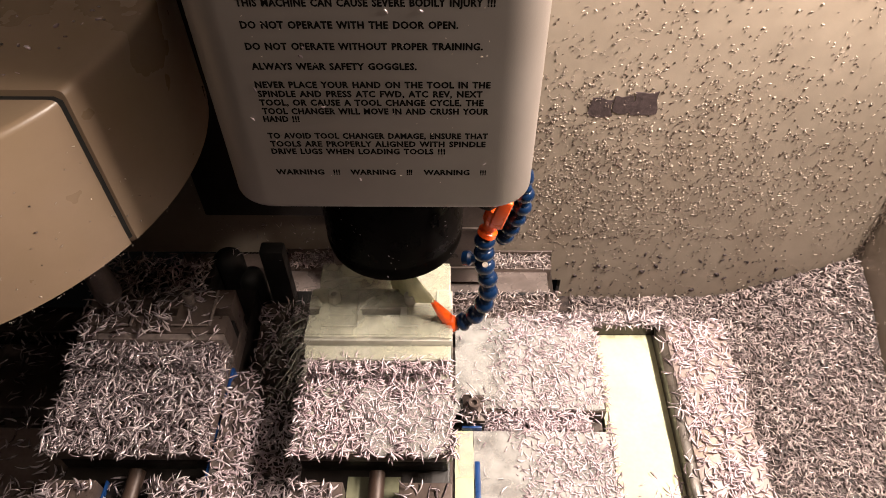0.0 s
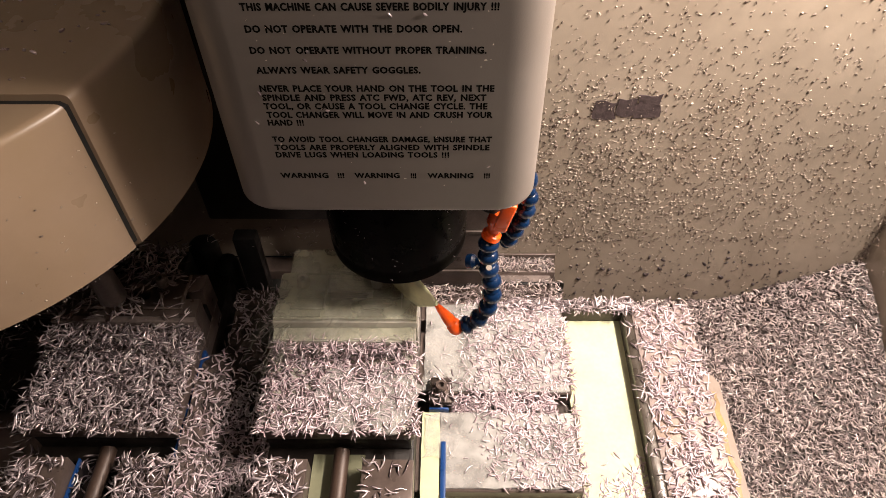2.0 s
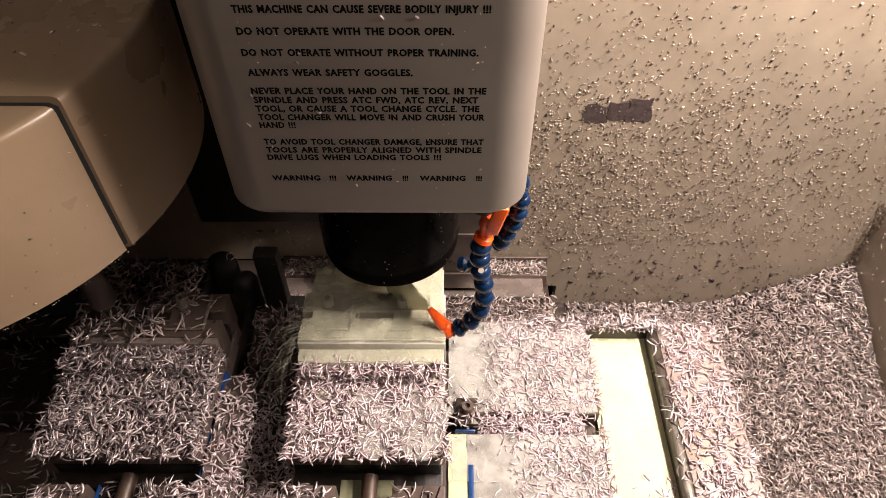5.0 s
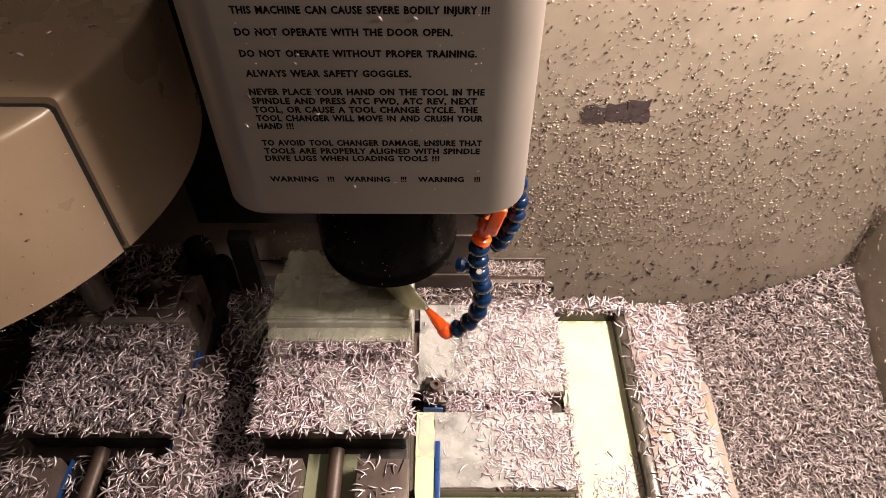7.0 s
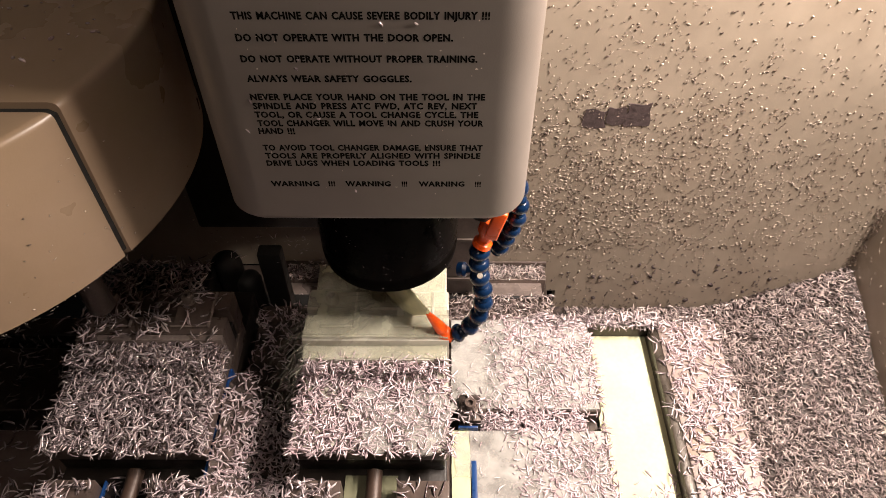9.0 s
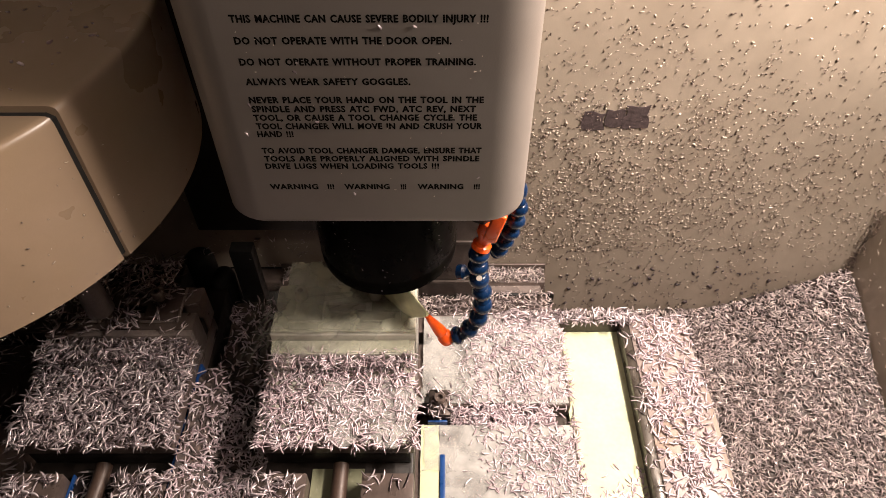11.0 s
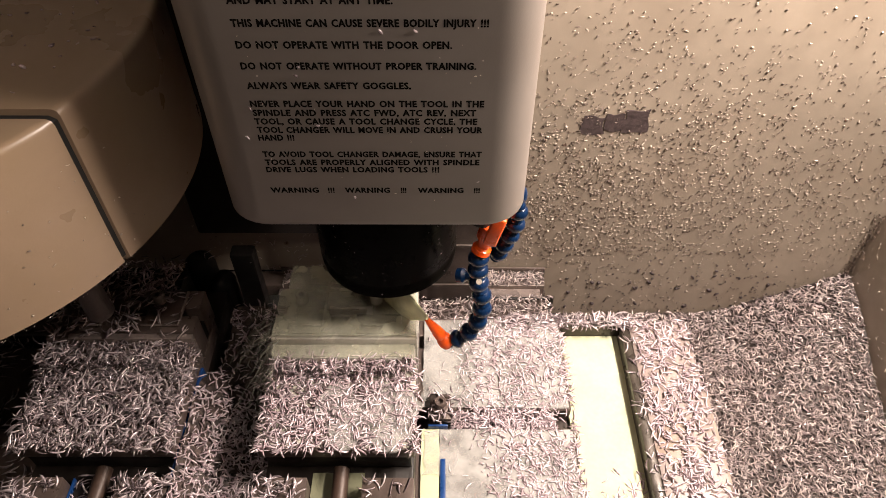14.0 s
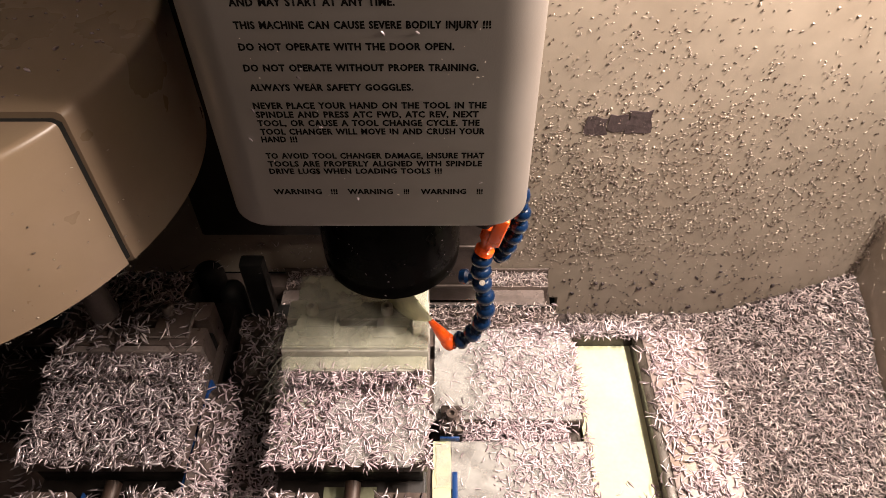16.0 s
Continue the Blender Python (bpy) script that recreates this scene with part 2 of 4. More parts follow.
def chip_mesh(name, pos, normal_tilt, length, width, mat, up=None, curl=(0.3, 1.5)):
    """Curled crescent chips, one island each. pos: n x 3; normal_tilt: radians of lean; up: 3x3 frame of the surface."""
    n = len(pos)
    s = np.array([0, 0.22, 0.5, 0.78, 1.0])
    ln = length[0] + (length[1] - length[0]) * rng.random(n) ** 1.4
    wd = width[0] + (width[1] - width[0]) * rng.random(n)
    cu = curl[0] + (curl[1] - curl[0]) * rng.random(n)
    rad = ln / cu
    ang = (s[None, :] - 0.5) * cu[:, None]
    cx, cy = rad[:, None] * np.sin(ang), rad[:, None] * (np.cos(ang) - np.cos(cu / 2)[:, None])
    nx, ny = np.sin(ang), np.cos(ang)
    half = wd[:, None] * 0.5 * np.array([0, 0.85, 1.0, 0.8, 0])[None, :]
    tw = (rng.random(n) - 0.5) * 1.6
    verts = np.zeros((n, 11, 3))
    twist = tw[:, None] * (s - 0.5)[None, :] + (rng.random(n)[:, None] - 0.5) * 1.2
    k = 0
    for i in range(5):
        if i in (0, 4):
            verts[:, k, 0], verts[:, k, 1] = cx[:, i], cy[:, i]
            k += 1
            continue
        for side, lift in ((-1, 0.0), (0, 0.35), (1, 0.0)):
            off, hz = side * half[:, i], lift * wd
            o2 = off * np.cos(twist[:, i]) - hz * np.sin(twist[:, i])
            h2 = off * np.sin(twist[:, i]) + hz * np.cos(twist[:, i])
            verts[:, k, 0], verts[:, k, 1], verts[:, k, 2] = cx[:, i] + o2 * nx[:, i], cy[:, i] + o2 * ny[:, i], h2
            k += 1
    yaw, lean, roll = rng.random(n) * 2 * np.pi, (rng.random(n) - 0.5) * 2 * normal_tilt, (rng.random(n) - 0.5) * 2 * normal_tilt * 1.3
    flip = np.where(rng.random(n) < 0.5, -1.0, 1.0)
    verts[:, :, 2] *= flip[:, None]

    def rot(a, b, angle):
        c, d = np.cos(angle)[:, None], np.sin(angle)[:, None]
        va, vb = verts[:, :, a].copy(), verts[:, :, b].copy()
        verts[:, :, a], verts[:, :, b] = c * va - d * vb, d * va + c * vb

    rot(1, 2, roll), rot(0, 2, lean), rot(0, 1, yaw)
    if up is not None:
        verts = verts @ np.array(up)
    verts += np.asarray(pos)[:, None, :]
    faces = [(0, 1, 2, 2), (0, 2, 3, 3), (0, 3, 1, 1)]
    for a in (1, 4):
        for i in range(3):
            j = (i + 1) % 3
            faces.append((a + i, a + 3 + i, a + 3 + j, a + j))
    faces += [(7, 10, 8, 8), (8, 10, 9, 9), (9, 10, 7, 7)]
    tri, quad = [f[:3] for f in faces if f[2] == f[3]], [f for f in faces if f[2] != f[3]]
    base = (np.arange(n) * 11)[:, None, None]
    t3, q4 = (np.array(tri)[None] + base).reshape(-1, 3), (np.array(quad)[None] + base).reshape(-1, 4)
    me = bpy.data.meshes.new(name)
    me.vertices.add(n * 11)
    me.vertices.foreach_set("co", verts.reshape(-1).astype(np.float32))
    me.loops.add(t3.size + q4.size)
    me.loops.foreach_set("vertex_index", np.concatenate([t3.reshape(-1), q4.reshape(-1)]).astype(np.int32))
    me.polygons.add(len(t3) + len(q4))
    starts = np.concatenate([np.arange(len(t3)) * 3, t3.size + np.arange(len(q4)) * 4])
    me.polygons.foreach_set("loop_start", starts.astype(np.int32))
    me.update(calc_edges=True)
    me.validate()
    me.materials.append(mat)
    return new(name, me)


def noise_sheet(name, x0, x1, y0, y1, nx, ny, height, mat):
    bm = bmesh.new()
    g = [[bm.verts.new((x0 + (x1 - x0) * i / nx, y0 + (y1 - y0) * j / ny, height(x0 + (x1 - x0) * i / nx, y0 + (y1 - y0) * j / ny))) for i in range(nx + 1)] for j in range(ny + 1)]
    for j in range(ny):
        for i in range(nx):
            bm.faces.new((g[j][i], g[j][i + 1], g[j + 1][i + 1], g[j + 1][i]))
    return part(name, bm, mat)


def slab(outline, z0, z1, bm=None):
    """An upright prism over a closed outline of (x, y)."""
    bm = bm or bmesh.new()
    lo, hi = [bm.verts.new((x, y, z0)) for x, y in outline], [bm.verts.new((x, y, z1)) for x, y in outline]
    bm.faces.new(list(reversed(lo)))
    bm.faces.new(hi)
    for k in range(len(outline)):
        j = (k + 1) % len(outline)
        bm.faces.new((lo[k], lo[j], hi[j], hi[k]))
    return bm


def wavy(x0, x1, y0, y1, step, amount, seed):
    """A rectangle's outline with an uneven edge."""
    out = []
    corners = [(x0, y0), (x1, y0), (x1, y1), (x0, y1)]
    for (ax, ay), (bx, by) in zip(corners, corners[1:] + corners[:1]):
        n = max(2, int(math.hypot(bx - ax, by - ay) / step))
        for k in range(n):
            px, py = ax + (bx - ax) * k / n, ay + (by - ay) * k / n
            out.append((px + amount * noise.noise((px * 55 + seed, py * 55, 0)), py + amount * noise.noise((px * 55, py * 55 + seed, 9))))
    return out


# ---- enclosure ----
def structure(name, bm, mat, label):
    return tagged(part(name, bm, mat), label, "wall" if "wall" in name else name, kind="structure")


structure("floor", boxed(-0.98, 0.66, -0.42, 0.76, -0.36, -0.32), M["iron"], "brown wet metal floor of the machine pan")


def build_back_wall():
    # one sheet, notched above the saddle
    outline = [(-0.95, -0.116), (0.160, -0.116), (0.160, -0.181), (0.182, -0.181), (0.182, -0.32), (0.64, -0.32), (0.64, 1.25), (-0.95, 1.25)]
    bm = slab(outline, 0.0, 0.02)
    bmesh.ops.transform(bm, matrix=pose(0, 0.74, 0, 90), verts=bm.verts)
    structure("wall_north", bm, M["wall"], "beige painted sheet metal wall speckled with metal chips")


build_back_wall()
structure("wall_east", boxed(0.64, 0.66, -0.4, 0.74, -0.32, 1.25), M["wall"], "beige painted sheet metal side wall")
# unseen walls and roof added, painted dark so they bounce little light
structure("wall_west", boxed(-0.97, -0.95, -0.4, 0.74, -0.32, 1.25), M["charcoal"], "unseen sheet metal side wall, painted dark to cut bounced light")
structure("wall_south", boxed(-0.95, 0.64, -0.42, -0.40, -0.32, 1.25), M["charcoal"], "unseen sheet metal door side wall, painted dark to cut bounced light")
structure("ceiling", boxed(-0.97, 0.66, -0.42, 0.74, 1.25, 1.27), M["charcoal"], "unseen sheet metal roof, painted dark to cut bounced light")


# the pan's heap of chips rises to the corner
def heap(x, y):
    g = min(1, max(0, (x - 0.42) / 0.22)) ** 1.3
    k = min(1, max(0, (y - 0.5) / 0.22))
    return -0.226 + g * (0.04 + 0.07 * k * k * (3 - 2 * k)) + 0.006 * noise.noise((x * 18, y * 18, 0)) + 0.003 * noise.noise((x * 60, y * 60, 3))


def build_heap():
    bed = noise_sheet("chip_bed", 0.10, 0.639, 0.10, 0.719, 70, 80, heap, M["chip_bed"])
    tagged(bed, "sheet under the heaped chips, coloured dark for shade between them", "chip heap", kind="stuff")
    n = 20000
    x, y = 0.20 + 0.436 * rng.random(n), 0.26 + 0.456 * rng.random(n)
    z = np.array([heap(a, b) for a, b in zip(x, y)]) + 0.0075 * rng.random(n)
    ob = chip_mesh("metal_chips", np.stack([x, y, z], 1), 0.6, (0.008, 0.017), (0.0014, 0.0026), M["chip_heap"])
    tagged(ob, "curled bright aluminium chips heaped in the pan", "metal chips", kind="stuff")


build_heap()


# stepped saddle behind the table: a fixed step, a flat way cover, and the carriage that slides over it
def build_saddle():
    s = thing("saddle", (-0.1, 0.65, -0.32), "stepped dark steel machine saddle covered with chips", "machine saddle")
    part("base", boxed(-0.32, 0.262, -0.16, 0.068, 0.0, 0.172, 0.003), M["dark_steel"], s)
    part("upper_step", boxed(-0.32, 0.257, 0.0390, 0.069, 0.1725, 0.203, 0.002), M["iron"], s)
    part("back_lip", boxed(-0.155, 0.259, 0.0665, 0.0698, 0.2035, 0.2130, 0.001), M["iron"], s, "thin bright-edged lip against the wall")
    part("way_cover", boxed(-0.155, 0.250, -0.08, 0.0388, 0.1725, 0.196, 0.001), M["steel"], s, "smooth grey steel way cover")
    n = 1500
    x, y = -0.248 + 0.401 * rng.random(n), 0.690 + 0.024 * rng.random(n)
    a = np.stack([x, y, -0.1165 + 0.008 * rng.random(n)], 1)
    tagged(chip_mesh("metal_chips", a, 0.4, (0.007, 0.014), (0.0012, 0.0024), M["chip_heap"]), "bright aluminium chips lying on the saddle step", "metal chips", kind="stuff")
    c = thing("carriage", (-0.1, 0.60, -0.1235), "dark steel carriage cover heaped with chips behind the table", "carriage")
    part("cover", boxed(-0.155, 0.257, -0.040, 0.0865, 0.0, 0.0045, 0.001), M["iron"], c)
    part("wiper", boxed(-0.155, 0.257, 0.0820, 0.0862, 0.0047, 0.0075, 0.001), M["gap"], c, "black rubber wiper edge")
    glides(c)
    n = 3900
    x, y = -0.248 + 0.410 * rng.random(n), 0.565 + 0.119 * rng.random(n)
    b = np.stack([x, y, -0.1175 + 0.010 * rng.random(n)], 1)
    glides(tagged(chip_mesh("metal_chips", b, 0.4, (0.007, 0.015), (0.0013, 0.0025), M["chip_heap"]), "bright aluminium chips lying on the carriage cover", "metal chips", kind="stuff"))


build_saddle()


def build_column():
    # a dark box added behind the spindle to keep the tube's light off the wall
    c = thing("light_blocking_column", (-0.055, 0.69, -0.116), "dark box added behind the spindle to block light", "machine column")
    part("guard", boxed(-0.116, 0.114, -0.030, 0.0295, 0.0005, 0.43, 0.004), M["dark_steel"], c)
    # added panel, black in place of the shade between drum and head
    part("shade_panel", boxed(-0.290, -0.1165, -0.012, 0.0290, 0.125, 1.21, 0.004), M["shade_black"], c, "black panel standing in for the shade beside the column")
    for z in (0.035, 0.12, 0.205):
        part("box_lip", boxed(-0.116, 0.114, -0.034, -0.0302, z, z + 0.006, 0.001), M["dark_steel"], c, "dark lip on the added box")


build_column()


# flecks of chip that stick to the painted walls
def build_flecks():
    up = [[1, 0, 0], [0, 0, 1], [0, -1, 0]]
    for n, length, width, mat, seed in ((17000, (0.0018, 0.0068), (0.0009, 0.0021), "fleck", 0), (2300, (0.0026, 0.0060), (0.0022, 0.0040), "fleck", 4), (8500, (0.0015, 0.0065), (0.0010, 0.0022), "grit", 8), (900, (0.0018, 0.0045), (0.0015, 0.0030), "grit", 8)):
        x, z = 0.06 + 0.575 * rng.random(n), -0.24 + 0.72 * rng.random(n)
        dens = 0.075 + 0.80 * np.exp(-((z - 0.05) / 0.15) ** 2) * np.exp(-((x - 0.20) / 0.20) ** 2) + 0.22 * np.exp(-((z - 0.02) / 0.13) ** 2)
        dens *= np.where(z < -0.08, 0.45, 1.0)
        clump = np.array([0.5 + 1.3 * noise.noise((a * 45, b * 45, seed)) + 0.5 * noise.noise((a * 14, b * 14, seed)) for a, b in zip(x, z)])
        keep = (rng.random(n) < dens * np.clip(clump * 2, 0.12, 2)) & ~((x < 0.185) & (z < -0.11))
        x, z = x[keep], z[keep]
        ob = chip_mesh("metal_chips" if mat == "fleck" else "oily_grit", np.stack([x, 0.7192 - 0.0005 * rng.random(len(x)), z], 1), 0.3, length, width, M[mat], up, (0.4, 3.2))
        tagged(ob, "small metal flecks stuck to the beige wall" if mat == "fleck" else "dark oily grit stuck to the beige wall", "metal chips" if mat == "fleck" else "grit", kind="stuff")
    n = 26
    x, z = 0.19 + 0.36 * rng.random(n), -0.215 + 0.10 * rng.random(n)
    ob = chip_mesh("oil_specks", np.stack([x, np.full(n, 0.7190), z], 1), 0.05, (0.006, 0.013), (0.004, 0.008), M["residue"], up, (0.2, 0.8))
    tagged(ob, "dark oily blots low on the beige wall", "specks", kind="stuff")
    n = 260
    x, z = 0.17 + 0.40 * rng.random(n), -0.225 + 0.16 * rng.random(n) ** 1.5
    ob = chip_mesh("oil_specks", np.stack([x, np.full(n, 0.7192), z], 1), 0.1, (0.0015, 0.0060), (0.0012, 0.0034), M["residue"], up)
    tagged(ob, "dark oily specks and droplets on the beige wall", "specks", kind="stuff")
    n = 500
    x, z = -0.38 + 0.35 * rng.random(n), -0.09 + 0.2 * rng.random(n)
    ob = chip_mesh("metal_chips", np.stack([x, np.full(n, 0.7205), z], 1), 0.4, (0.004, 0.014), (0.0012, 0.0028), M["fleck"], up)
    tagged(ob, "small metal flecks stuck to the shaded wall", "metal chips", kind="stuff")
    n = 260
    y, z = 0.45 + 0.26 * rng.random(n), -0.2 + 0.4 * rng.random(n)
    ob = chip_mesh("metal_chips", np.stack([np.full(n, 0.6388), y, z], 1), 0.35, (0.003, 0.009), (0.0012, 0.0028), M["fleck"], [[0, 1, 0], [0, 0, 1], [-1, 0, 0]])
    tagged(ob, "small metal flecks stuck to the side wall", "metal chips", kind="stuff")


build_flecks()


def build_corner_chips():
    # chips packed into the upright corner of the walls
    n = 200
    z = -0.13 + 0.14 * rng.random(n) ** 1.8
    pos = np.stack([0.637 - 0.010 * rng.random(n) ** 2, 0.718 - 0.010 * rng.random(n) ** 2, z], 1)
    tagged(chip_mesh("metal_chips", pos, 1.2, (0.004, 0.010), (0.0011, 0.0022), M["grit"]), "dull chips packed into the corner of the walls", "metal chips", kind="stuff")


build_corner_chips()


def build_clinging_chips():
    # dull chips that hang in clumps on the shaded wall beside the column
    up = [[1, 0, 0], [0, 0, 1], [0, -1, 0]]
    n = 700
    x, z = -0.30 + 0.12 * rng.random(n), -0.112 + 0.34 * rng.random(n)
    k = np.array([rng.random() < 0.08 + 2.2 * max(0, noise.noise((a * 24, b * 16, 3)) - 0.12) for a, b in zip(x, z)]) | ((z < -0.100) & (x > -0.275))
    x, z = x[k], z[k]
    ob = chip_mesh("metal_chips", np.stack([x, 0.7185 - 0.004 * rng.random(len(x)), z], 1), 0.9, (0.006, 0.014), (0.0011, 0.0022), M["chip_heap"], up)
    tagged(ob, "dull chips clinging in clumps to the shaded wall", "metal chips", kind="stuff")


build_clinging_chips()


def build_residue():
    r = thing("label_residue", (0.218, 0.7195, 0.172), "dark worn residue of a torn sticker on the wall", "sticker residue")
    bm = bmesh.new()
    for i, (x0, x1, z0, z1) in enumerate(((-0.041, -0.012, -0.018, 0.010), (-0.014, 0.012, -0.012, 0.013), (0.010, 0.041, -0.014, 0.019))):
        outline = wavy(x0, x1, z0, z1, 0.0018, 0.0065, 3.1 * i)
        lo, hi = [bm.verts.new((a, 0.0, b)) for a, b in outline], [bm.verts.new((a, -0.0008 - 0.0002 * i, b)) for a, b in outline]
        bm.faces.new(hi)
        for k in range(len(outline)):
            j = (k + 1) % len(outline)
            bm.faces.new((lo[k], lo[j], hi[j], hi[k]))
    bmesh.ops.recalc_face_normals(bm, faces=bm.faces)
    part("torn_patch", bm, M["residue"], r)


build_residue()


# ---- machine head ----
def rounded(x0, x1, y0, y1, r, deep, seg=10, back=0.004):
    out = []
    for cx, cy, a0, rr, ry in ((x1 - r, y0 + deep, -90, r, deep), (x1 - back, y1 - back, 0, back, back), (x0 + back, y1 - back, 90, back, back), (x0 + r, y0 + deep, 180, r, deep)):
        for k in range(seg + 1):
            a = radians(a0 + 90 * k / seg)
            out.append((cx + rr * math.cos(a), cy + ry * math.sin(a)))
    return out


def text_mesh(words, x0, x1, z, height):
    cu = bpy.data.curves.new("lettering", "FONT")
    cu.body, cu.offset, cu.resolution_u, cu.space_word, cu.space_character = words, 0.020, 2, 1.35, 1.10
    ob = bpy.data.objects.new("lettering", cu)
    scene.collection.objects.link(ob)
    bpy.context.view_layer.update()
    me = bpy.data.meshes.new_from_object(ob.evaluated_get(bpy.context.evaluated_depsgraph_get()))
    bpy.data.objects.remove(ob)
    co = np.zeros(len(me.vertices) * 3)
    me.vertices.foreach_get("co", co)
    co = co.reshape(-1, 3)
    ax0, ax1 = co[:, 0].min(), co[:, 0].max()
    out = np.zeros_like(co)
    out[:, 0] = x0 + (co[:, 0] - ax0) / (ax1 - ax0) * (x1 - x0)
    out[:, 2] = z + (co[:, 1] - 0.34) * height / 0.70
    out[:, 1] = 0
    me.vertices.foreach_set("co", out.reshape(-1))
    me.update()
    # heavier strokes: the same glyphs laid over one another, a hair apart
    bm = bmesh.new()
    for dx, dz, dy in ((-0.00020, 0, 0), (0.00020, 0, -0.00002), (0, 0.00016, -0.00004), (0, -0.00016, -0.00006)):
        k = len(bm.verts)
        bm.from_mesh(me)
        bm.verts.ensure_lookup_table()
        for v in bm.verts[k:]:
            v.co += Vector((dx, dy, dz))
    bm.to_mesh(me)
    bm.free()
    return me


def build_head():
    x0, x1, y0, z0 = -0.174, 0.065, 0.390, 0.3170
    h = thing("spindle_head", (-0.053, 0.5, z0), "grey-beige machine spindle head with printed black warnings", "spindle head")
    # cover: an upright rounded shell whose lower corners are rounded in the front view as well
    bm = bmesh.new()
    rings = []
    rc = 0.007
    for k in range(9):
        a = radians(90 * k / 8)
        inset, z = rc * (1 - math.sin(a)), z0 + rc * (1 - math.cos(a))
        rings.append((inset, z))
    rings.append((0.0, 1.1))
    loops = []
    for inset, z in rings:
        front = 0.004 * (inset / rc)
        loops.append([bm.verts.new((x - h.location.x, y - h.location.y, z - z0)) for x, y in rounded(x0 + inset, x1 - inset, y0 + front, 0.70, 0.031, 0.030)])
    for a, b in zip(loops, loops[1:]):
        for k in range(len(a)):
            j = (k + 1) % len(a)
            bm.faces.new((a[k], a[j], b[j], b[k]))
    bm.faces.new(list(reversed(loops[0])))
    bm.faces.new(loops[-1])
    part("cover", bm, M["head"], h)
    for words, a, b, z in LETTERING:
        me = text_mesh(words, a, b, z, 0.0049)
        me.materials.append(M["ink"])
        ob = new("lettering", me)
        ob.parent = h
        ob.location = (-h.location.x, y0 - 0.00012 - h.location.y, -z0)
        ob["label"] = "black printed warning text"
    nose = [(0.045, -0.131), (0.064, -0.137), (0.0692, -0.133), (0.0698, -0.123), (0.0686, -0.119), (0.0698, -0.115), (0.0698, 0.02)]
    part("spindle_nose", turned(nose, (-0.004, -0.007, 0), seg=64), M["nose"], h, "glossy black spindle nose")
    part("tool_holder", turned([(0.010, -0.165), (0.02, -0.162), (0.022, -0.15), (0.022, -0.130)], (-0.007, -0.01, 0)), M["dark_steel"], h)
    part("end_mill", turned([(0.0085, -0.191), (0.009, -0.189), (0.009, -0.166)], (-0.007, -0.01, 0), seg=20), M["steel"], h)
    # a few flecks on the cover
    n = 70
    x, z = x0 + 0.035 + 0.165 * rng.random(n), z0 + 0.03 + 0.22 * rng.random(n)
    ob = chip_mesh("metal_chips", np.stack([x, np.full(n, y0 - 0.0008), z], 1), 0.3, (0.0007, 0.0024), (0.0004, 0.0010), M["fleck"], [[1, 0, 0], [0, 0, 1], [0, -1, 0]])
    tagged(ob, "tiny metal flecks on the head cover", "metal chips", kind="stuff")


build_head()


# ---- jointed coolant hose ----
def hose_run(points, ball, name, parent, mat):
    for (a, b) in zip(points, points[1:]):
        a, b = Vector(a), Vector(b)
        d = b - a
        L = d.length
        prof = [(ball * 0.55, -0.08 * L), (ball * 0.80, 0.02 * L), (ball * 0.98, 0.18 * L), (ball, 0.34 * L), (ball * 0.92, 0.50 * L), (ball * 0.62, 0.60 * L), (ball * 0.52, 0.72 * L), (ball * 0.66, 0.80 * L), (ball * 0.72, 0.90 * L), (ball * 0.6, 1.0 * L)]
        part(name, turned(prof, a, d, seg=18), mat, parent)


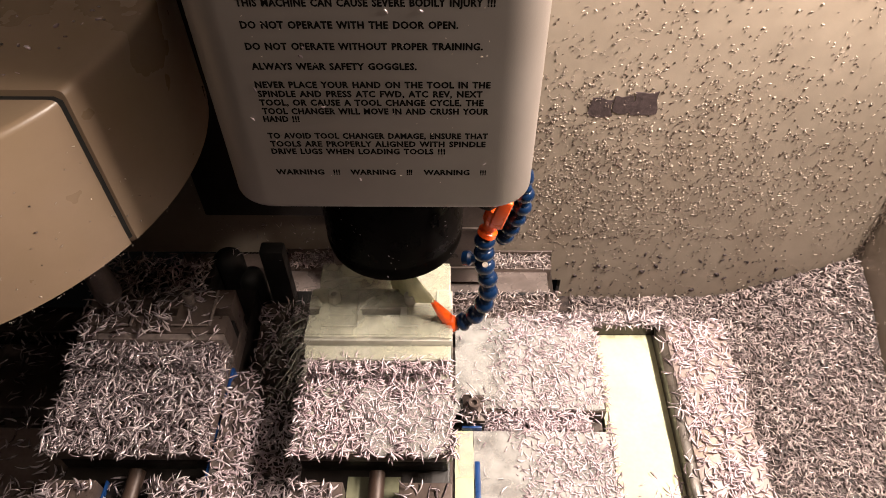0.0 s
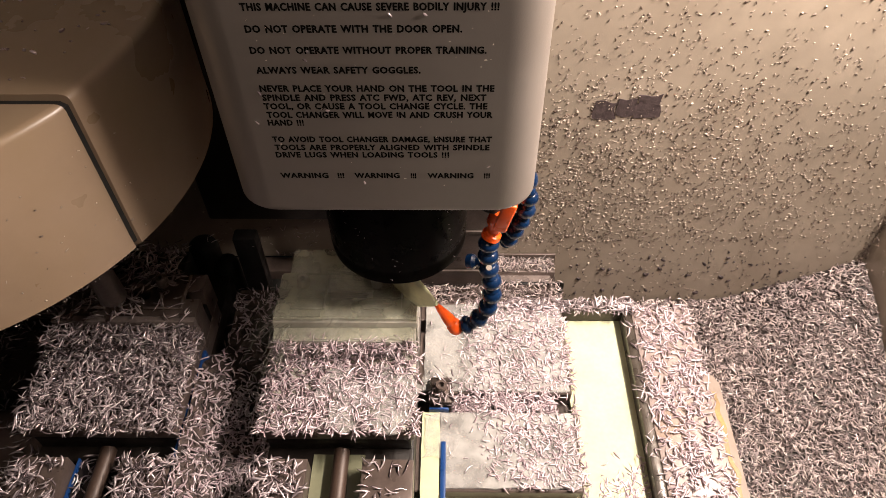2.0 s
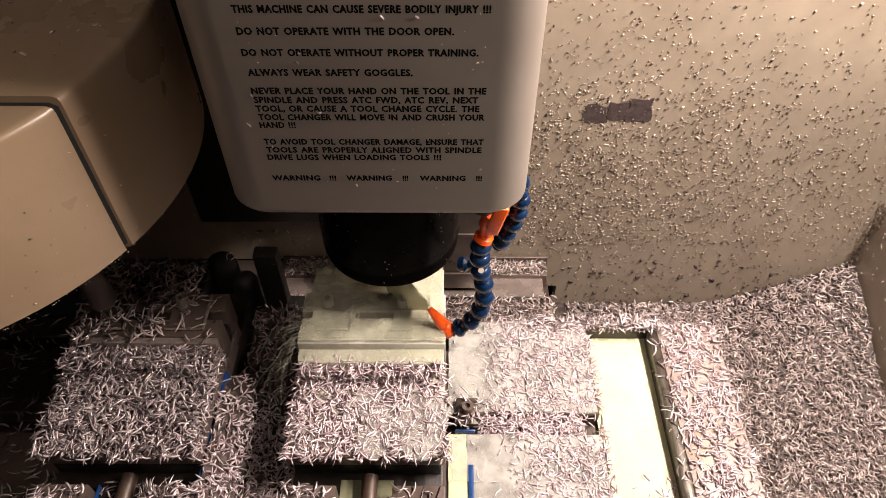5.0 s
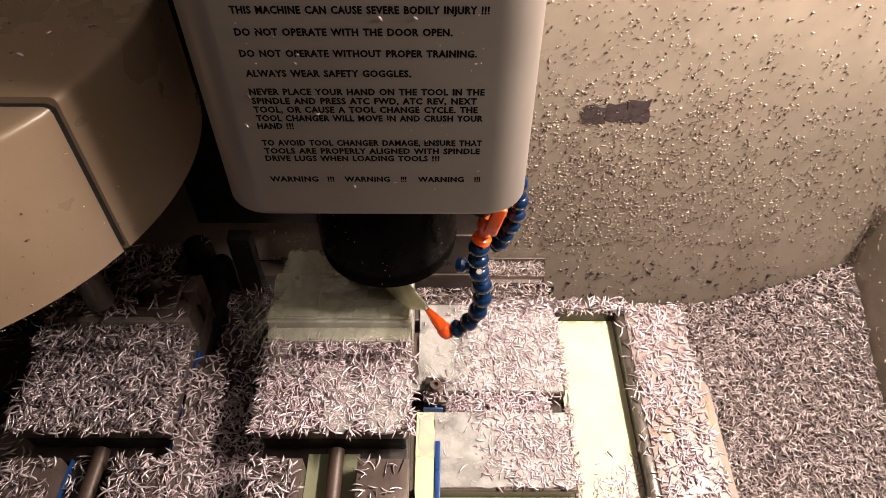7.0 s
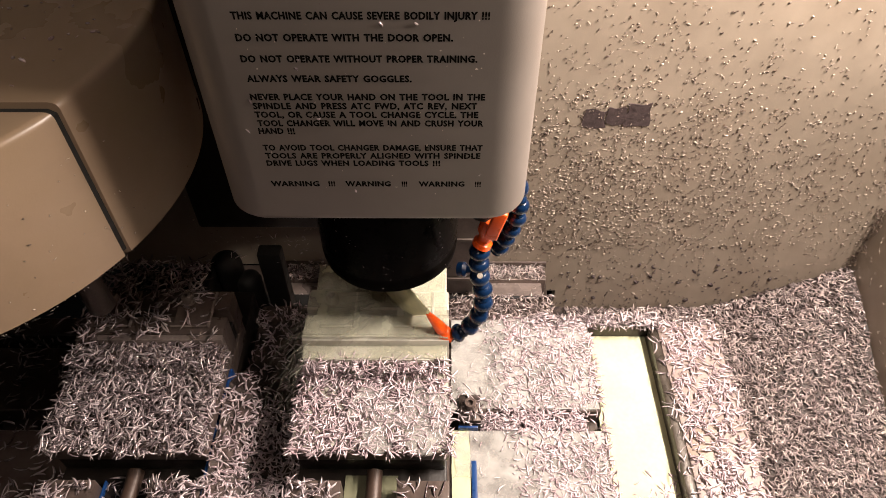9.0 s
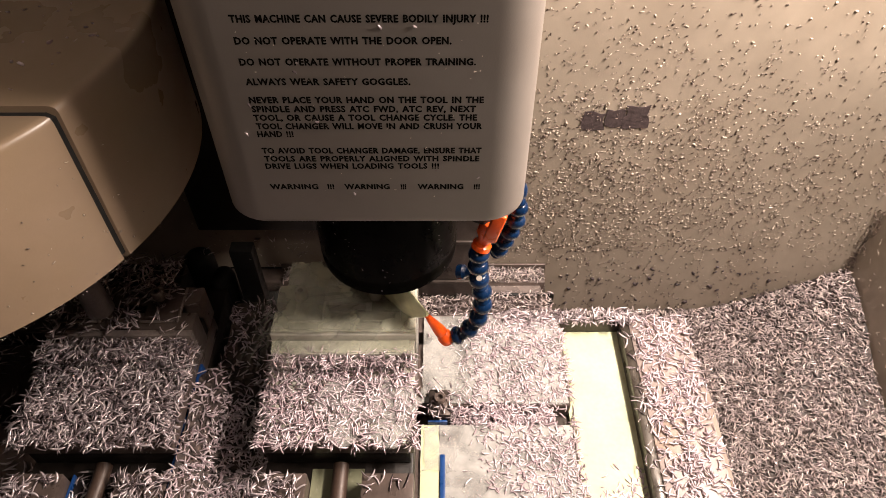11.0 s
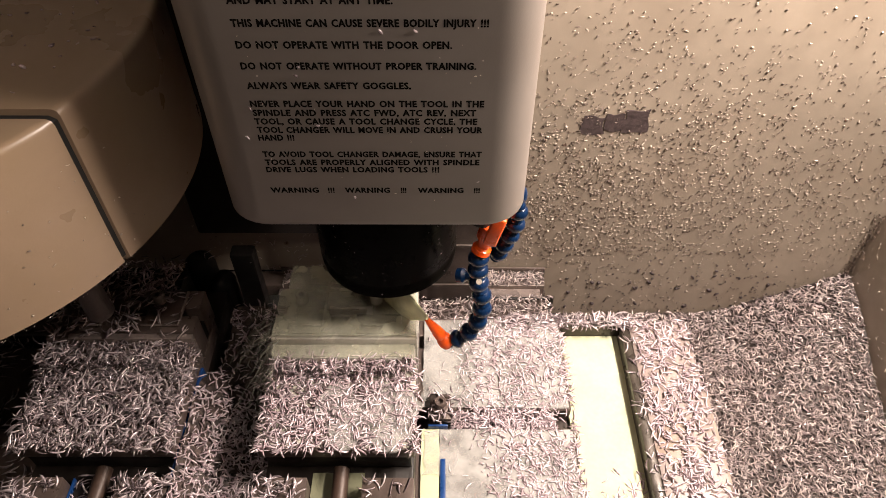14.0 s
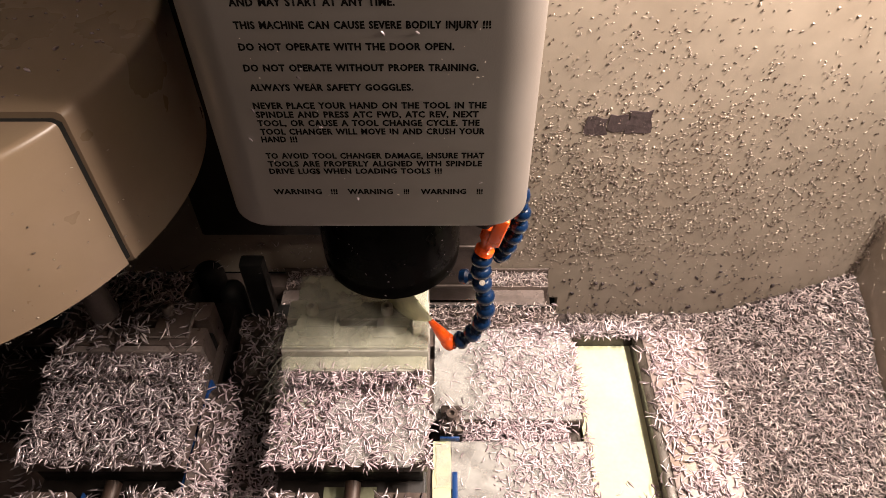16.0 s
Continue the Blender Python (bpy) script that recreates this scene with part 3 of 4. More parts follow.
def build_hose():
    h = thing("coolant_hose", (0, 0, 0), "navy blue jointed coolant hose with orange nozzle and valve", "coolant hose")
    run = [(0.0312, 0.420, 0.252), (0.0312, 0.420, 0.236), (0.0315, 0.420, 0.218), (0.0352, 0.420, 0.1995), (0.0378, 0.420, 0.179), (0.0360, 0.420, 0.158), (0.0290, 0.420, 0.138), (0.0175, 0.420, 0.1235), (0.0050, 0.420, 0.1160)]
    hose_run(run, 0.0098, "hose_link", h, M["blue_hose"])
    part("mark", turned([(0.0005, 0.0), (0.0026, 0.0002), (0.0028, 0.0005), (0.0005, 0.0007)], (0.0320, 0.4095, 0.226), (0, -1, 0.6), 12), M["fleck"], h, "small white printed mark")
    back = [(0.0600, 0.428, 0.325), (0.0640, 0.430, 0.300), (0.0640, 0.432, 0.283), (0.0610, 0.434, 0.266), (0.0570, 0.437, 0.250), (0.0530, 0.441, 0.234), (0.0490, 0.446, 0.219)]
    hose_run(back, 0.0085, "hose_link", h, M["blue_hose"])
    part("branch_elbow", turned([(0.004, 0), (0.0075, 0.001), (0.0078, 0.007), (0.0045, 0.010), (0.0042, 0.018), (0.007, 0.020), (0.007, 0.026), (0.004, 0.028)], (0.013, 0.446, 0.192), (0.75, -0.25, 0.25), 16), M["blue_hose"], h, "small navy capped branch fitting")
    part("valve_body", turned([(0.006, 0), (0.0088, 0.001), (0.0088, 0.006), (0.0062, 0.008), (0.0062, 0.013), (0.0095, 0.017), (0.0098, 0.030), (0.007, 0.032)], (0.0320, 0.420, 0.2545), (0.10, 0.05, 0.3), 20), M["orange"], h, "orange plastic valve body")
    part("valve_socket", turned([(0.007, 0), (0.0105, 0.002), (0.0110, 0.012), (0.009, 0.022)], (0.0300, 0.428, 0.283), (0.10, 0.1, 0.4), 20), M["gap"], h)
    bm = boxed(-0.0060, 0.0060, -0.0030, 0.0030, -0.016, 0.018, 0.0018, 3)
    bmesh.ops.transform(bm, matrix=Matrix.Translation((0.0430, 0.4135, 0.2870)) @ pose(0, 0, 0, 0, 14, -8), verts=bm.verts)
    part("valve_lever", bm, M["orange"], h, "flat orange valve lever")
    a, b = Vector((0.0035, 0.4195, 0.1150)), Vector((-0.0170, 0.4235, 0.1500))
    d = b - a
    L = d.length
    part("nozzle", turned([(0.0072, -0.05 * L), (0.0082, 0.06 * L), (0.0078, 0.20 * L), (0.0058, 0.28 * L), (0.0066, 0.34 * L), (0.0060, 0.5 * L), (0.0036, 0.88 * L), (0.0026, 1.0 * L)], a, d, 20), M["orange"], h, "tapered orange nozzle")


build_hose()


def build_jet():
    j = thing("coolant_jet", (-0.017, 0.424, 0.152), "fan of pale yellow coolant leaving the nozzle", "coolant jet")
    tip = Vector((0, 0, 0))
    bm = bmesh.new()
    rings = []
    for k in range(9):
        s = k / 8
        ring = []
        for i in range(14):
            a = 2 * math.pi * i / 14
            wide, thin = 0.0022 + 0.030 * s ** 0.8, 0.0018 + 0.0045 * s
            c = Vector((-0.043 * s, 0.052 * s, -0.014 * s - 0.014 * s * s))
            off = Vector((0.25, -0.45, -0.85)).normalized() * wide * math.cos(a) + Vector((0.8, 0.6, 0.0)) * thin * math.sin(a)
            w = 0.10 * noise.noise((s * 5, a * 1.5, 2.0)) * wide
            ring.append(bm.verts.new(tip + c + off + Vector((w, 0, w))))
        rings.append(ring)
    for a, b in zip(rings, rings[1:]):
        for i in range(14):
            bm.faces.new((a[i], a[(i + 1) % 14], b[(i + 1) % 14], b[i]))
    bm.faces.new(rings[-1]), bm.faces.new(list(reversed(rings[0])))
    bmesh.ops.recalc_face_normals(bm, faces=bm.faces)
    part("sheet", bm, M["jet"], j)
    return j


JET = build_jet()


# ---- tool changer ----
def build_changer():
    cx, cy, z0 = -0.498, 0.52, 0.263
    c = thing("tool_changer", (cx, cy, z0), "tan painted round tool changer drum with a dark seam", "tool changer")
    seam_y, top, r0, r1 = -0.1195, 0.158, 0.2545, 0.2535
    edge = [(r0 - 0.004, 0.0), (r0, 0.003), (r0 - 0.0005, 0.02), (r1 + 0.0002, top - 0.006), (r1 - 0.0008, top - 0.0022), (r1 - 0.0030, top - 0.0005), (r1 - 0.006, top), (r1 - 0.020, top)]

    def shell(front, drop):
        # a drum cut by the seam's plane; drop lowers the front cover's top a little
        bm = bmesh.new()
        loops = []
        for r, z in edge:
            lim = seam_y + (-0.003 if front else 0.003)
            a = math.asin(lim / r)
            a0, a1 = (math.pi - a, 2 * math.pi + a) if front else (a, math.pi - a)
            zz = z - drop if z > 0.05 else z
            loops.append([bm.verts.new((r * math.cos(a0 + (a1 - a0) * k / 72), r * math.sin(a0 + (a1 - a0) * k / 72), zz)) for k in range(73)])
        for a, b in zip(loops, loops[1:]):
            for k in range(72):
                bm.faces.new((a[k], a[k + 1], b[k + 1], b[k]))
            bm.faces.new((a[72], a[0], b[0], b[72]))
        bm.faces.new(loops[-1])
        bm.faces.new(list(reversed(loops[0])))
        bmesh.ops.recalc_face_normals(bm, faces=bm.faces)
        return bm

    part("rear_cover", shell(False, 0.0), M["drum"], c)
    part("front_cover", shell(True, 0.004), M["drum"], c)
    # fills the gap between the covers with black in place of its shade
    part("seam", turned([(r0 - 0.012, 0.003), (r0 - 0.0025, 0.006), (r1 - 0.0025, top - 0.009), (r1 - 0.007, top - 0.0055)], seg=72), M["gap"], c)
    holder = part("tool_holder", turned([(0.014, -0.016), (0.030, -0.013), (0.031, -0.008), (0.027, -0.006), (0.031, -0.004), (0.031, 0.0)], (0.155, -0.095, 0)), M["iron"], c, "brown steel tool holder flange")
    part("cutter", turned([(0.012, -0.105), (0.0135, -0.103), (0.0115, -0.05), (0.013, -0.048), (0.013, -0.015)], (0.155, -0.095, 0), seg=24), M["dark_steel"], holder)
    n = 70
    a, r = radians(-70) + radians(110) * rng.random(n), 0.10 + 0.13 * rng.random(n)
    pos = np.stack([cx + r * np.cos(a), cy + r * np.sin(a), np.full(n, z0 + top + 0.0012)], 1)
    pos = pos[pos[:, 1] > cy + seam_y + 0.012]
    tagged(chip_mesh("metal_chips", pos, 0.4, (0.002, 0.007), (0.0014, 0.0034), M["chip_wet_pale"]), "bright metal flecks on the tool changer drum", "metal chips", kind="stuff")
    n = 60
    a, z = radians(-80) + radians(62) * rng.random(n), 0.008 + 0.12 * rng.random(n)
    rr = r0 - 0.001 * z / top + 0.0006
    pos = np.stack([cx + rr * np.cos(a), cy + rr * np.sin(a), z0 + z], 1)
    tagged(chip_mesh("metal_chips", pos, 0.6, (0.0012, 0.0042), (0.0006, 0.0016), M["fleck"]), "tiny metal flecks on the drum side", "metal chips", kind="stuff")


build_changer()


def build_crumbs():
    # chips caught on the drum's lower edge, and a few larger ones on the head
    n = 34
    a = radians(-66) + radians(52) * rng.random(n)
    r = 0.2548
    pos = np.stack([-0.498 + r * np.cos(a), 0.52 + r * np.sin(a), 0.2635 + 0.003 * rng.random(n) ** 2], 1)
    tagged(chip_mesh("metal_chips", pos, 0.4, (0.0010, 0.0032), (0.0006, 0.0014), M["fleck"]), "metal crumbs caught on the lower edge of the drum", "metal chips", kind="stuff")
    n = 36
    a, r = radians(-150) + radians(120) * rng.random(n), 0.0702
    pos = np.stack([-0.057 + r * np.cos(a), 0.493 + r * np.sin(a), 0.19 + 0.12 * rng.random(n)], 1)
    tagged(chip_mesh("metal_chips", pos, 0.8, (0.0008, 0.0030), (0.0005, 0.0012), M["chip"]), "tiny wet flecks on the black spindle nose", "metal chips", kind="stuff")
    n = 9
    pos = np.stack([-0.15 + 0.19 * rng.random(n), np.full(n, 0.3892), 0.335 + 0.16 * rng.random(n)], 1)
    tagged(chip_mesh("metal_chips", pos, 0.4, (0.0030, 0.0055), (0.0012, 0.0022), M["chip"], [[1, 0, 0], [0, 0, 1], [0, -1, 0]]), "a few bright chips stuck to the head cover", "metal chips", kind="stuff")


build_crumbs()


# ---- table and what stands on it (all of it travels) ----
RIBS = ((0.190, 0.292), (0.310, 0.402), (0.426, 0.512), (0.530, 0.557))


def build_table():
    t = thing("machine_table", (-0.25, 0.4, -0.09), "slotted steel machine table under chips and coolant", "machine table")
    o = Vector((0.25, -0.4, 0.09))
    for y0, y1 in RIBS:
        part("rib", boxed(-0.70 + o.x, 0.1725 + o.x, y0 + o.y, y1 + o.y, -0.024 + o.z, 0.0 + o.z, 0.0015, 1), M["iron"], t)
    part("bed", boxed(-0.70 + o.x, 0.1715 + o.x, 0.19 + o.y, 0.556 + o.y, 0.0, -0.024 + o.z, 0.0), M["dark_steel"], t)
    part("slot_bottom_wash", boxed(-0.03 + o.x, 0.1710 + o.x, 0.292 + o.y, 0.310 + o.y, -0.024 + o.z, -0.016 + o.z), M["pool"], t, "pale coolant standing in the slot")
    # end trough
    part("trough_floor", boxed(0.1716 + o.x, 0.252 + o.x, 0.15 + o.y, 0.552 + o.y, -0.050 + o.z, -0.042 + o.z), M["rim"], t)
    part("rim", boxed(0.2475 + o.x, 0.2590 + o.x, 0.15 + o.y, 0.5425 + o.y, -0.042 + o.z, 0.001 + o.z, 0.002), M["rim"], t, "dark wet trough rim")
    part("rim", boxed(0.1727 + o.x, 0.2590 + o.x, 0.5430 + o.y, 0.5520 + o.y, -0.042 + o.z, 0.0015 + o.z, 0.002), M["rim"], t, "dark wet trough rim")
    part("ledge", boxed(0.2592 + o.x, 0.3320 + o.x, 0.15 + o.y, 0.5500 + o.y, -0.006 + o.z, 0.0 + o.z, 0.002), M["ledge"], t, "mauve-grey sheet metal ledge")
    part("skirt", boxed(0.3280 + o.x, 0.3318 + o.x, 0.15 + o.y, 0.5495 + o.y, -0.055 + o.z, -0.0062 + o.z), M["ledge"], t)
    rides(t)
    p = part("coolant_pool", boxed(0.1727, 0.2473, 0.15, 0.5427, -0.0418, -0.018), M["pool"])
    tagged(p, "pool of pale milky yellow coolant in the table trough", "coolant pool")
    rides(p)


build_table()


def build_wing():
    # a fixed guard plate that the sliding table uncovers
    w = thing("guard_plate", (0.335, 0.30, -0.066), "tan sheet metal guard plate below the table ledge", "guard plate")
    part("plate", slab([(-0.12, -0.20), (-0.002, -0.20), (-0.001, 0.03), (0.0005, 0.160), (-0.005, 0.172), (-0.12, 0.172)], 0.0, 0.006), M["plate"], w)
    part("stain", slab(wavy(-0.0125, -0.0070, 0.0, 0.150, 0.003, 0.006, 2.0), 0.0061, 0.0066), M["wear"], w, "yellow-brown rust stain")
    part("web", boxed(-0.12, -0.02, -0.19, 0.165, -0.25, -0.0005), M["dark_steel"], w)


build_wing()


def build_vise(x0, label, shaded):
    """x0: the left side of the jaws; the vise is 152 mm wide. shaded: bare brown tops, rear body blackened as shade."""
    v = thing("machine_vise", (x0, 0.19, 0.0), label, "machine vise", "vises on the table")
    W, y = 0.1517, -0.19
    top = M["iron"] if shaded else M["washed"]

    # body and jaw foot coloured black for the shade under the jaw
    part("body", boxed(0.002, W - 0.002, 0.12 + y, 0.56 + y, 0.0, 0.050, 0.002), M["shade_black"], v)
    if shaded:
        part("side_plate", boxed(W - 0.0018, W + 0.0025, 0.12 + y, 0.436 + y, 0.0, 0.0735, 0.0015), M["blue_paint"], v, "blue painted side of the vise")
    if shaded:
        part("side_plate", boxed(0.0492, 0.0508, 0.12 + y, 0.318 + y, 0.0502, 0.0570, 0.0004), M["blue_paint"], v, "blue painted inner flank")
    for a, b in ((0.0, 0.0490), (0.1020, W)):
        part("way", boxed(a, b, 0.10 + y, 0.311 + y, 0.050, 0.075, 0.0015), M["iron"], v)
        part("way", boxed(a, b, 0.350 + y, 0.50 + y, 0.050, 0.0735, 0.0015), M["iron"], v)
    prof = [(0.0050, 0.0), (0.0078, 0.002), (0.0078, 0.150), (0.0072, 0.1515), (0.0072, 0.156), (0.0078, 0.1575), (0.0078, 0.208)]
    part("lead_screw", turned(prof, (0.0790, 0.118 + y, 0.060), (0, 1, 0), 20), M["screw"], v, "round oily brown lead screw")
    part("movable_jaw", boxed(-0.0005, W + 0.0005, 0.3300 + y, 0.4176 + y, 0.0756, 0.0930, 0.002), M["iron"], v)
    part("jaw_foot", boxed(0.004, W - 0.004, 0.3330 + y, 0.4170 + y, 0.0505, 0.0752, 0.001), M["shade_black"], v)
    # washed top as a separate cap; the jaw below is coloured dark as shade
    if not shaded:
        part("jaw_cap", boxed(0.0005, W - 0.0005, 0.3320 + y, 0.4170 + y, 0.09305, 0.0938), M["washed"], v, "pale coolant-washed jaw top")
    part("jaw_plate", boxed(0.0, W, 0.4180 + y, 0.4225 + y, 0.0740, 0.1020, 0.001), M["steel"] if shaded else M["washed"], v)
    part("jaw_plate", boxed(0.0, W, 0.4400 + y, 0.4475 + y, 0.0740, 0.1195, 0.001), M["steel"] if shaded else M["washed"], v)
    bm = boxed(0.0, W, 0.4477 + y, 0.4700 + y, 0.0740, 0.1200, 0.0012)
    box(bm, 0.0, W, 0.4795 + y, 0.5045 + y, 0.0740, 0.1200, 0.0012)
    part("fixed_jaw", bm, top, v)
    # black filler gives the recess its shade by colour
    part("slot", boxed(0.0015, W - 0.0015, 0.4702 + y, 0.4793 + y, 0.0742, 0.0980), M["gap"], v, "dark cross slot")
    # on the left vise, black colour replaces the shade behind the jaw
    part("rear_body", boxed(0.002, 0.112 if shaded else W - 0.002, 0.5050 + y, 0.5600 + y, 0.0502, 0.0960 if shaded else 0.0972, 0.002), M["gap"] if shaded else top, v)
    for a, b in ((0.0170, 0.0540), (0.0970, 0.1360)):
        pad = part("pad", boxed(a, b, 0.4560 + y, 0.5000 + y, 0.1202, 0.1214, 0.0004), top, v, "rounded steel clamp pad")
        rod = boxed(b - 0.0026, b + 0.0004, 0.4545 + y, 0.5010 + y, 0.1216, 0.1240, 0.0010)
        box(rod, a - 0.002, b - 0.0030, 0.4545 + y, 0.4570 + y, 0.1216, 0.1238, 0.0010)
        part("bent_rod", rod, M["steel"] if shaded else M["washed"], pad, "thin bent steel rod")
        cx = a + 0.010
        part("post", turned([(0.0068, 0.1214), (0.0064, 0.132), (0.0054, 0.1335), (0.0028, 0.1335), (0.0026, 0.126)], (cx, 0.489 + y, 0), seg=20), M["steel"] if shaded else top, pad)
    return rides(v)


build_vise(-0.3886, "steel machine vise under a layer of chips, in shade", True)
build_vise(-0.1545, "steel machine vise washed with milky coolant and chips", False)


def build_workpiece(x0, label, mat):
    b = part("workpiece", boxed(0.002, 0.150, -0.0168, 0.0, 0.0, 0.0360, 0.0008), mat, at=(x0, 0.4397, 0.0742))
    tagged(b, label, "workpiece", "workpieces in the vises")
    rides(b)


build_workpiece(-0.3886, "flat bright metal workpiece clamped in the shaded vise", M["steel"])
build_workpiece(-0.1545, "flat bright metal workpiece under milky coolant", M["washed"])


def build_clamp():
    c = thing("clamp_block", (0.0215, 0.424, 0.0), "small dark steel clamp block with a bolt", "clamp")
    part("block", boxed(-0.0125, 0.0125, -0.0165, 0.0165, 0.0, 0.0120, 0.0015), M["dark_steel"], c)
    part("washer", turned([(0.0105, 0.012), (0.011, 0.0125), (0.011, 0.0145), (0.0100, 0.015), (0.0070, 0.015)], seg=24), M["iron"], c)
    part("bolt", turned([(0.0065, 0.015), (0.0068, 0.022), (0.0060, 0.0235), (0.0034, 0.0235), (0.0032, 0.019)], seg=24), M["iron"], c)
    rides(c)
    s = part("blue_strip", boxed(-0.0030, 0.0030, -0.17, 0.0, 0.0, 0.0060, 0.0012), M["blue_paint"], at=(0.0245, 0.364, 0.0))
    tagged(s, "narrow blue painted strip lying on the table", "strip")
    rides(s)
    s = part("blue_strip", boxed(-0.016, 0.006, -0.0014, 0.0014, 0.0, 0.0100, 0.0008), M["blue_paint"], at=(0.0240, 0.4015, 0.0))
    tagged(s, "short blue painted strip beside the clamp block", "strip")
    rides(s)


build_clamp()


# coolant films
def build_films():
    R = -0.1545
    tops = []
    for x0, x1, y0, y1, z, seed in ((R + 0.002, R + 0.150, 0.4415, 0.4690, 0.1226, 1.0), (R + 0.002, R + 0.150, 0.4805, 0.5035, 0.1226, 2.0), (R + 0.012, R + 0.058, 0.4690, 0.4805, 0.1224, 3.0), (R + 0.104, R + 0.150, 0.4690, 0.4805, 0.1224, 4.0), (R + 0.002, R + 0.150, 0.4235, 0.4392, 0.1108, 5.0), (R + 0.003, R + 0.148, 0.5060, 0.5600, 0.0976, 6.0)):
        p = part("coolant_film", slab(wavy(x0, x1, y0, y1, 0.006, 0.002, seed), z, z + 0.0014), M["film"])
        tops.append(tagged(p, "thin milky coolant film over the vise top", "coolant film"))
    for x0, x1, y0, y1, seed in ((0.0022, 0.050, 0.440, 0.515, 14.0), (0.003, 0.040, 0.345, 0.398, 16.0)):
        p = part("coolant_film", slab(wavy(x0, x1, y0, y1, 0.004, 0.009, seed), 0.0046, 0.0056), M["sheen"])
        tops.append(tagged(p, "milky coolant running over the table beside the vise", "coolant film"))
    b = part("coolant_film", slab(wavy(0.0012, 0.169, 0.428, 0.553, 0.008, 0.002, 5.0), 0.0003, 0.0032), M["wash"])
    tagged(b, "pale milky coolant standing on the table beside the vise", "coolant film")
    c = part("coolant_film", slab(wavy(0.0008, 0.0205, 0.19, 0.400, 0.007, 0.001, 8.0), 0.0024, 0.0034), M["pool"])
    tagged(c, "thin milky coolant film on the table", "coolant film")
    # coolant lies in shade here: the shade is put into its colour
    d = part("coolant_film", slab(wavy(-0.105, -0.053, 0.19, 0.326, 0.01, 0.0, 9.0), 0.0503, 0.0515), M["coolant_dim"])
    tagged(d, "coolant between the vise ways, coloured dark for the shade there", "coolant film")
    e = part("coolant_film", slab(wavy(0.0212, 0.170, 0.313, 0.400, 0.008, 0.002, 6.0), 0.0003, 0.0032), M["wash"])
    tagged(e, "pale milky coolant standing on the table beside the vise", "coolant film")
    f = part("coolant_film", slab(wavy(0.029, 0.170, 0.193, 0.290, 0.008, 0.002, 7.0), 0.0003, 0.0022), M["wash"])
    tagged(f, "pale milky coolant standing on the table beside the vise", "coolant film")
    g = part("coolant_film", slab(wavy(-0.095, -0.004, 0.332, 0.395, 0.004, 0.022, 11.0), 0.0970, 0.0996), M["sheen"])
    tagged(g, "shiny thin coolant film between chips on the jaw", "coolant film")
    for ob in (*tops, b, c, d, e, f, g):
        rides(ob)


build_films()


def chips_on(x0, x1, y0, y1, z, n, label, mat="chip", depth=0.006, size=(0.010, 0.021), width=(0.0014, 0.0028), keep=None, tilt=0.5):
    x, y = x0 + (x1 - x0) * rng.random(n), y0 + (y1 - y0) * rng.random(n)
    if keep is not None:
        k = np.array([rng.random() < keep(a, b) for a, b in zip(x, y)])
        x, y = x[k], y[k]
    pos = np.stack([x, y, z + depth * rng.random(len(x))], 1)
    ob = chip_mesh("metal_chips", pos, tilt, size, width, M[mat])
    tagged(ob, label, "metal chips", kind="stuff")
    return rides(ob)


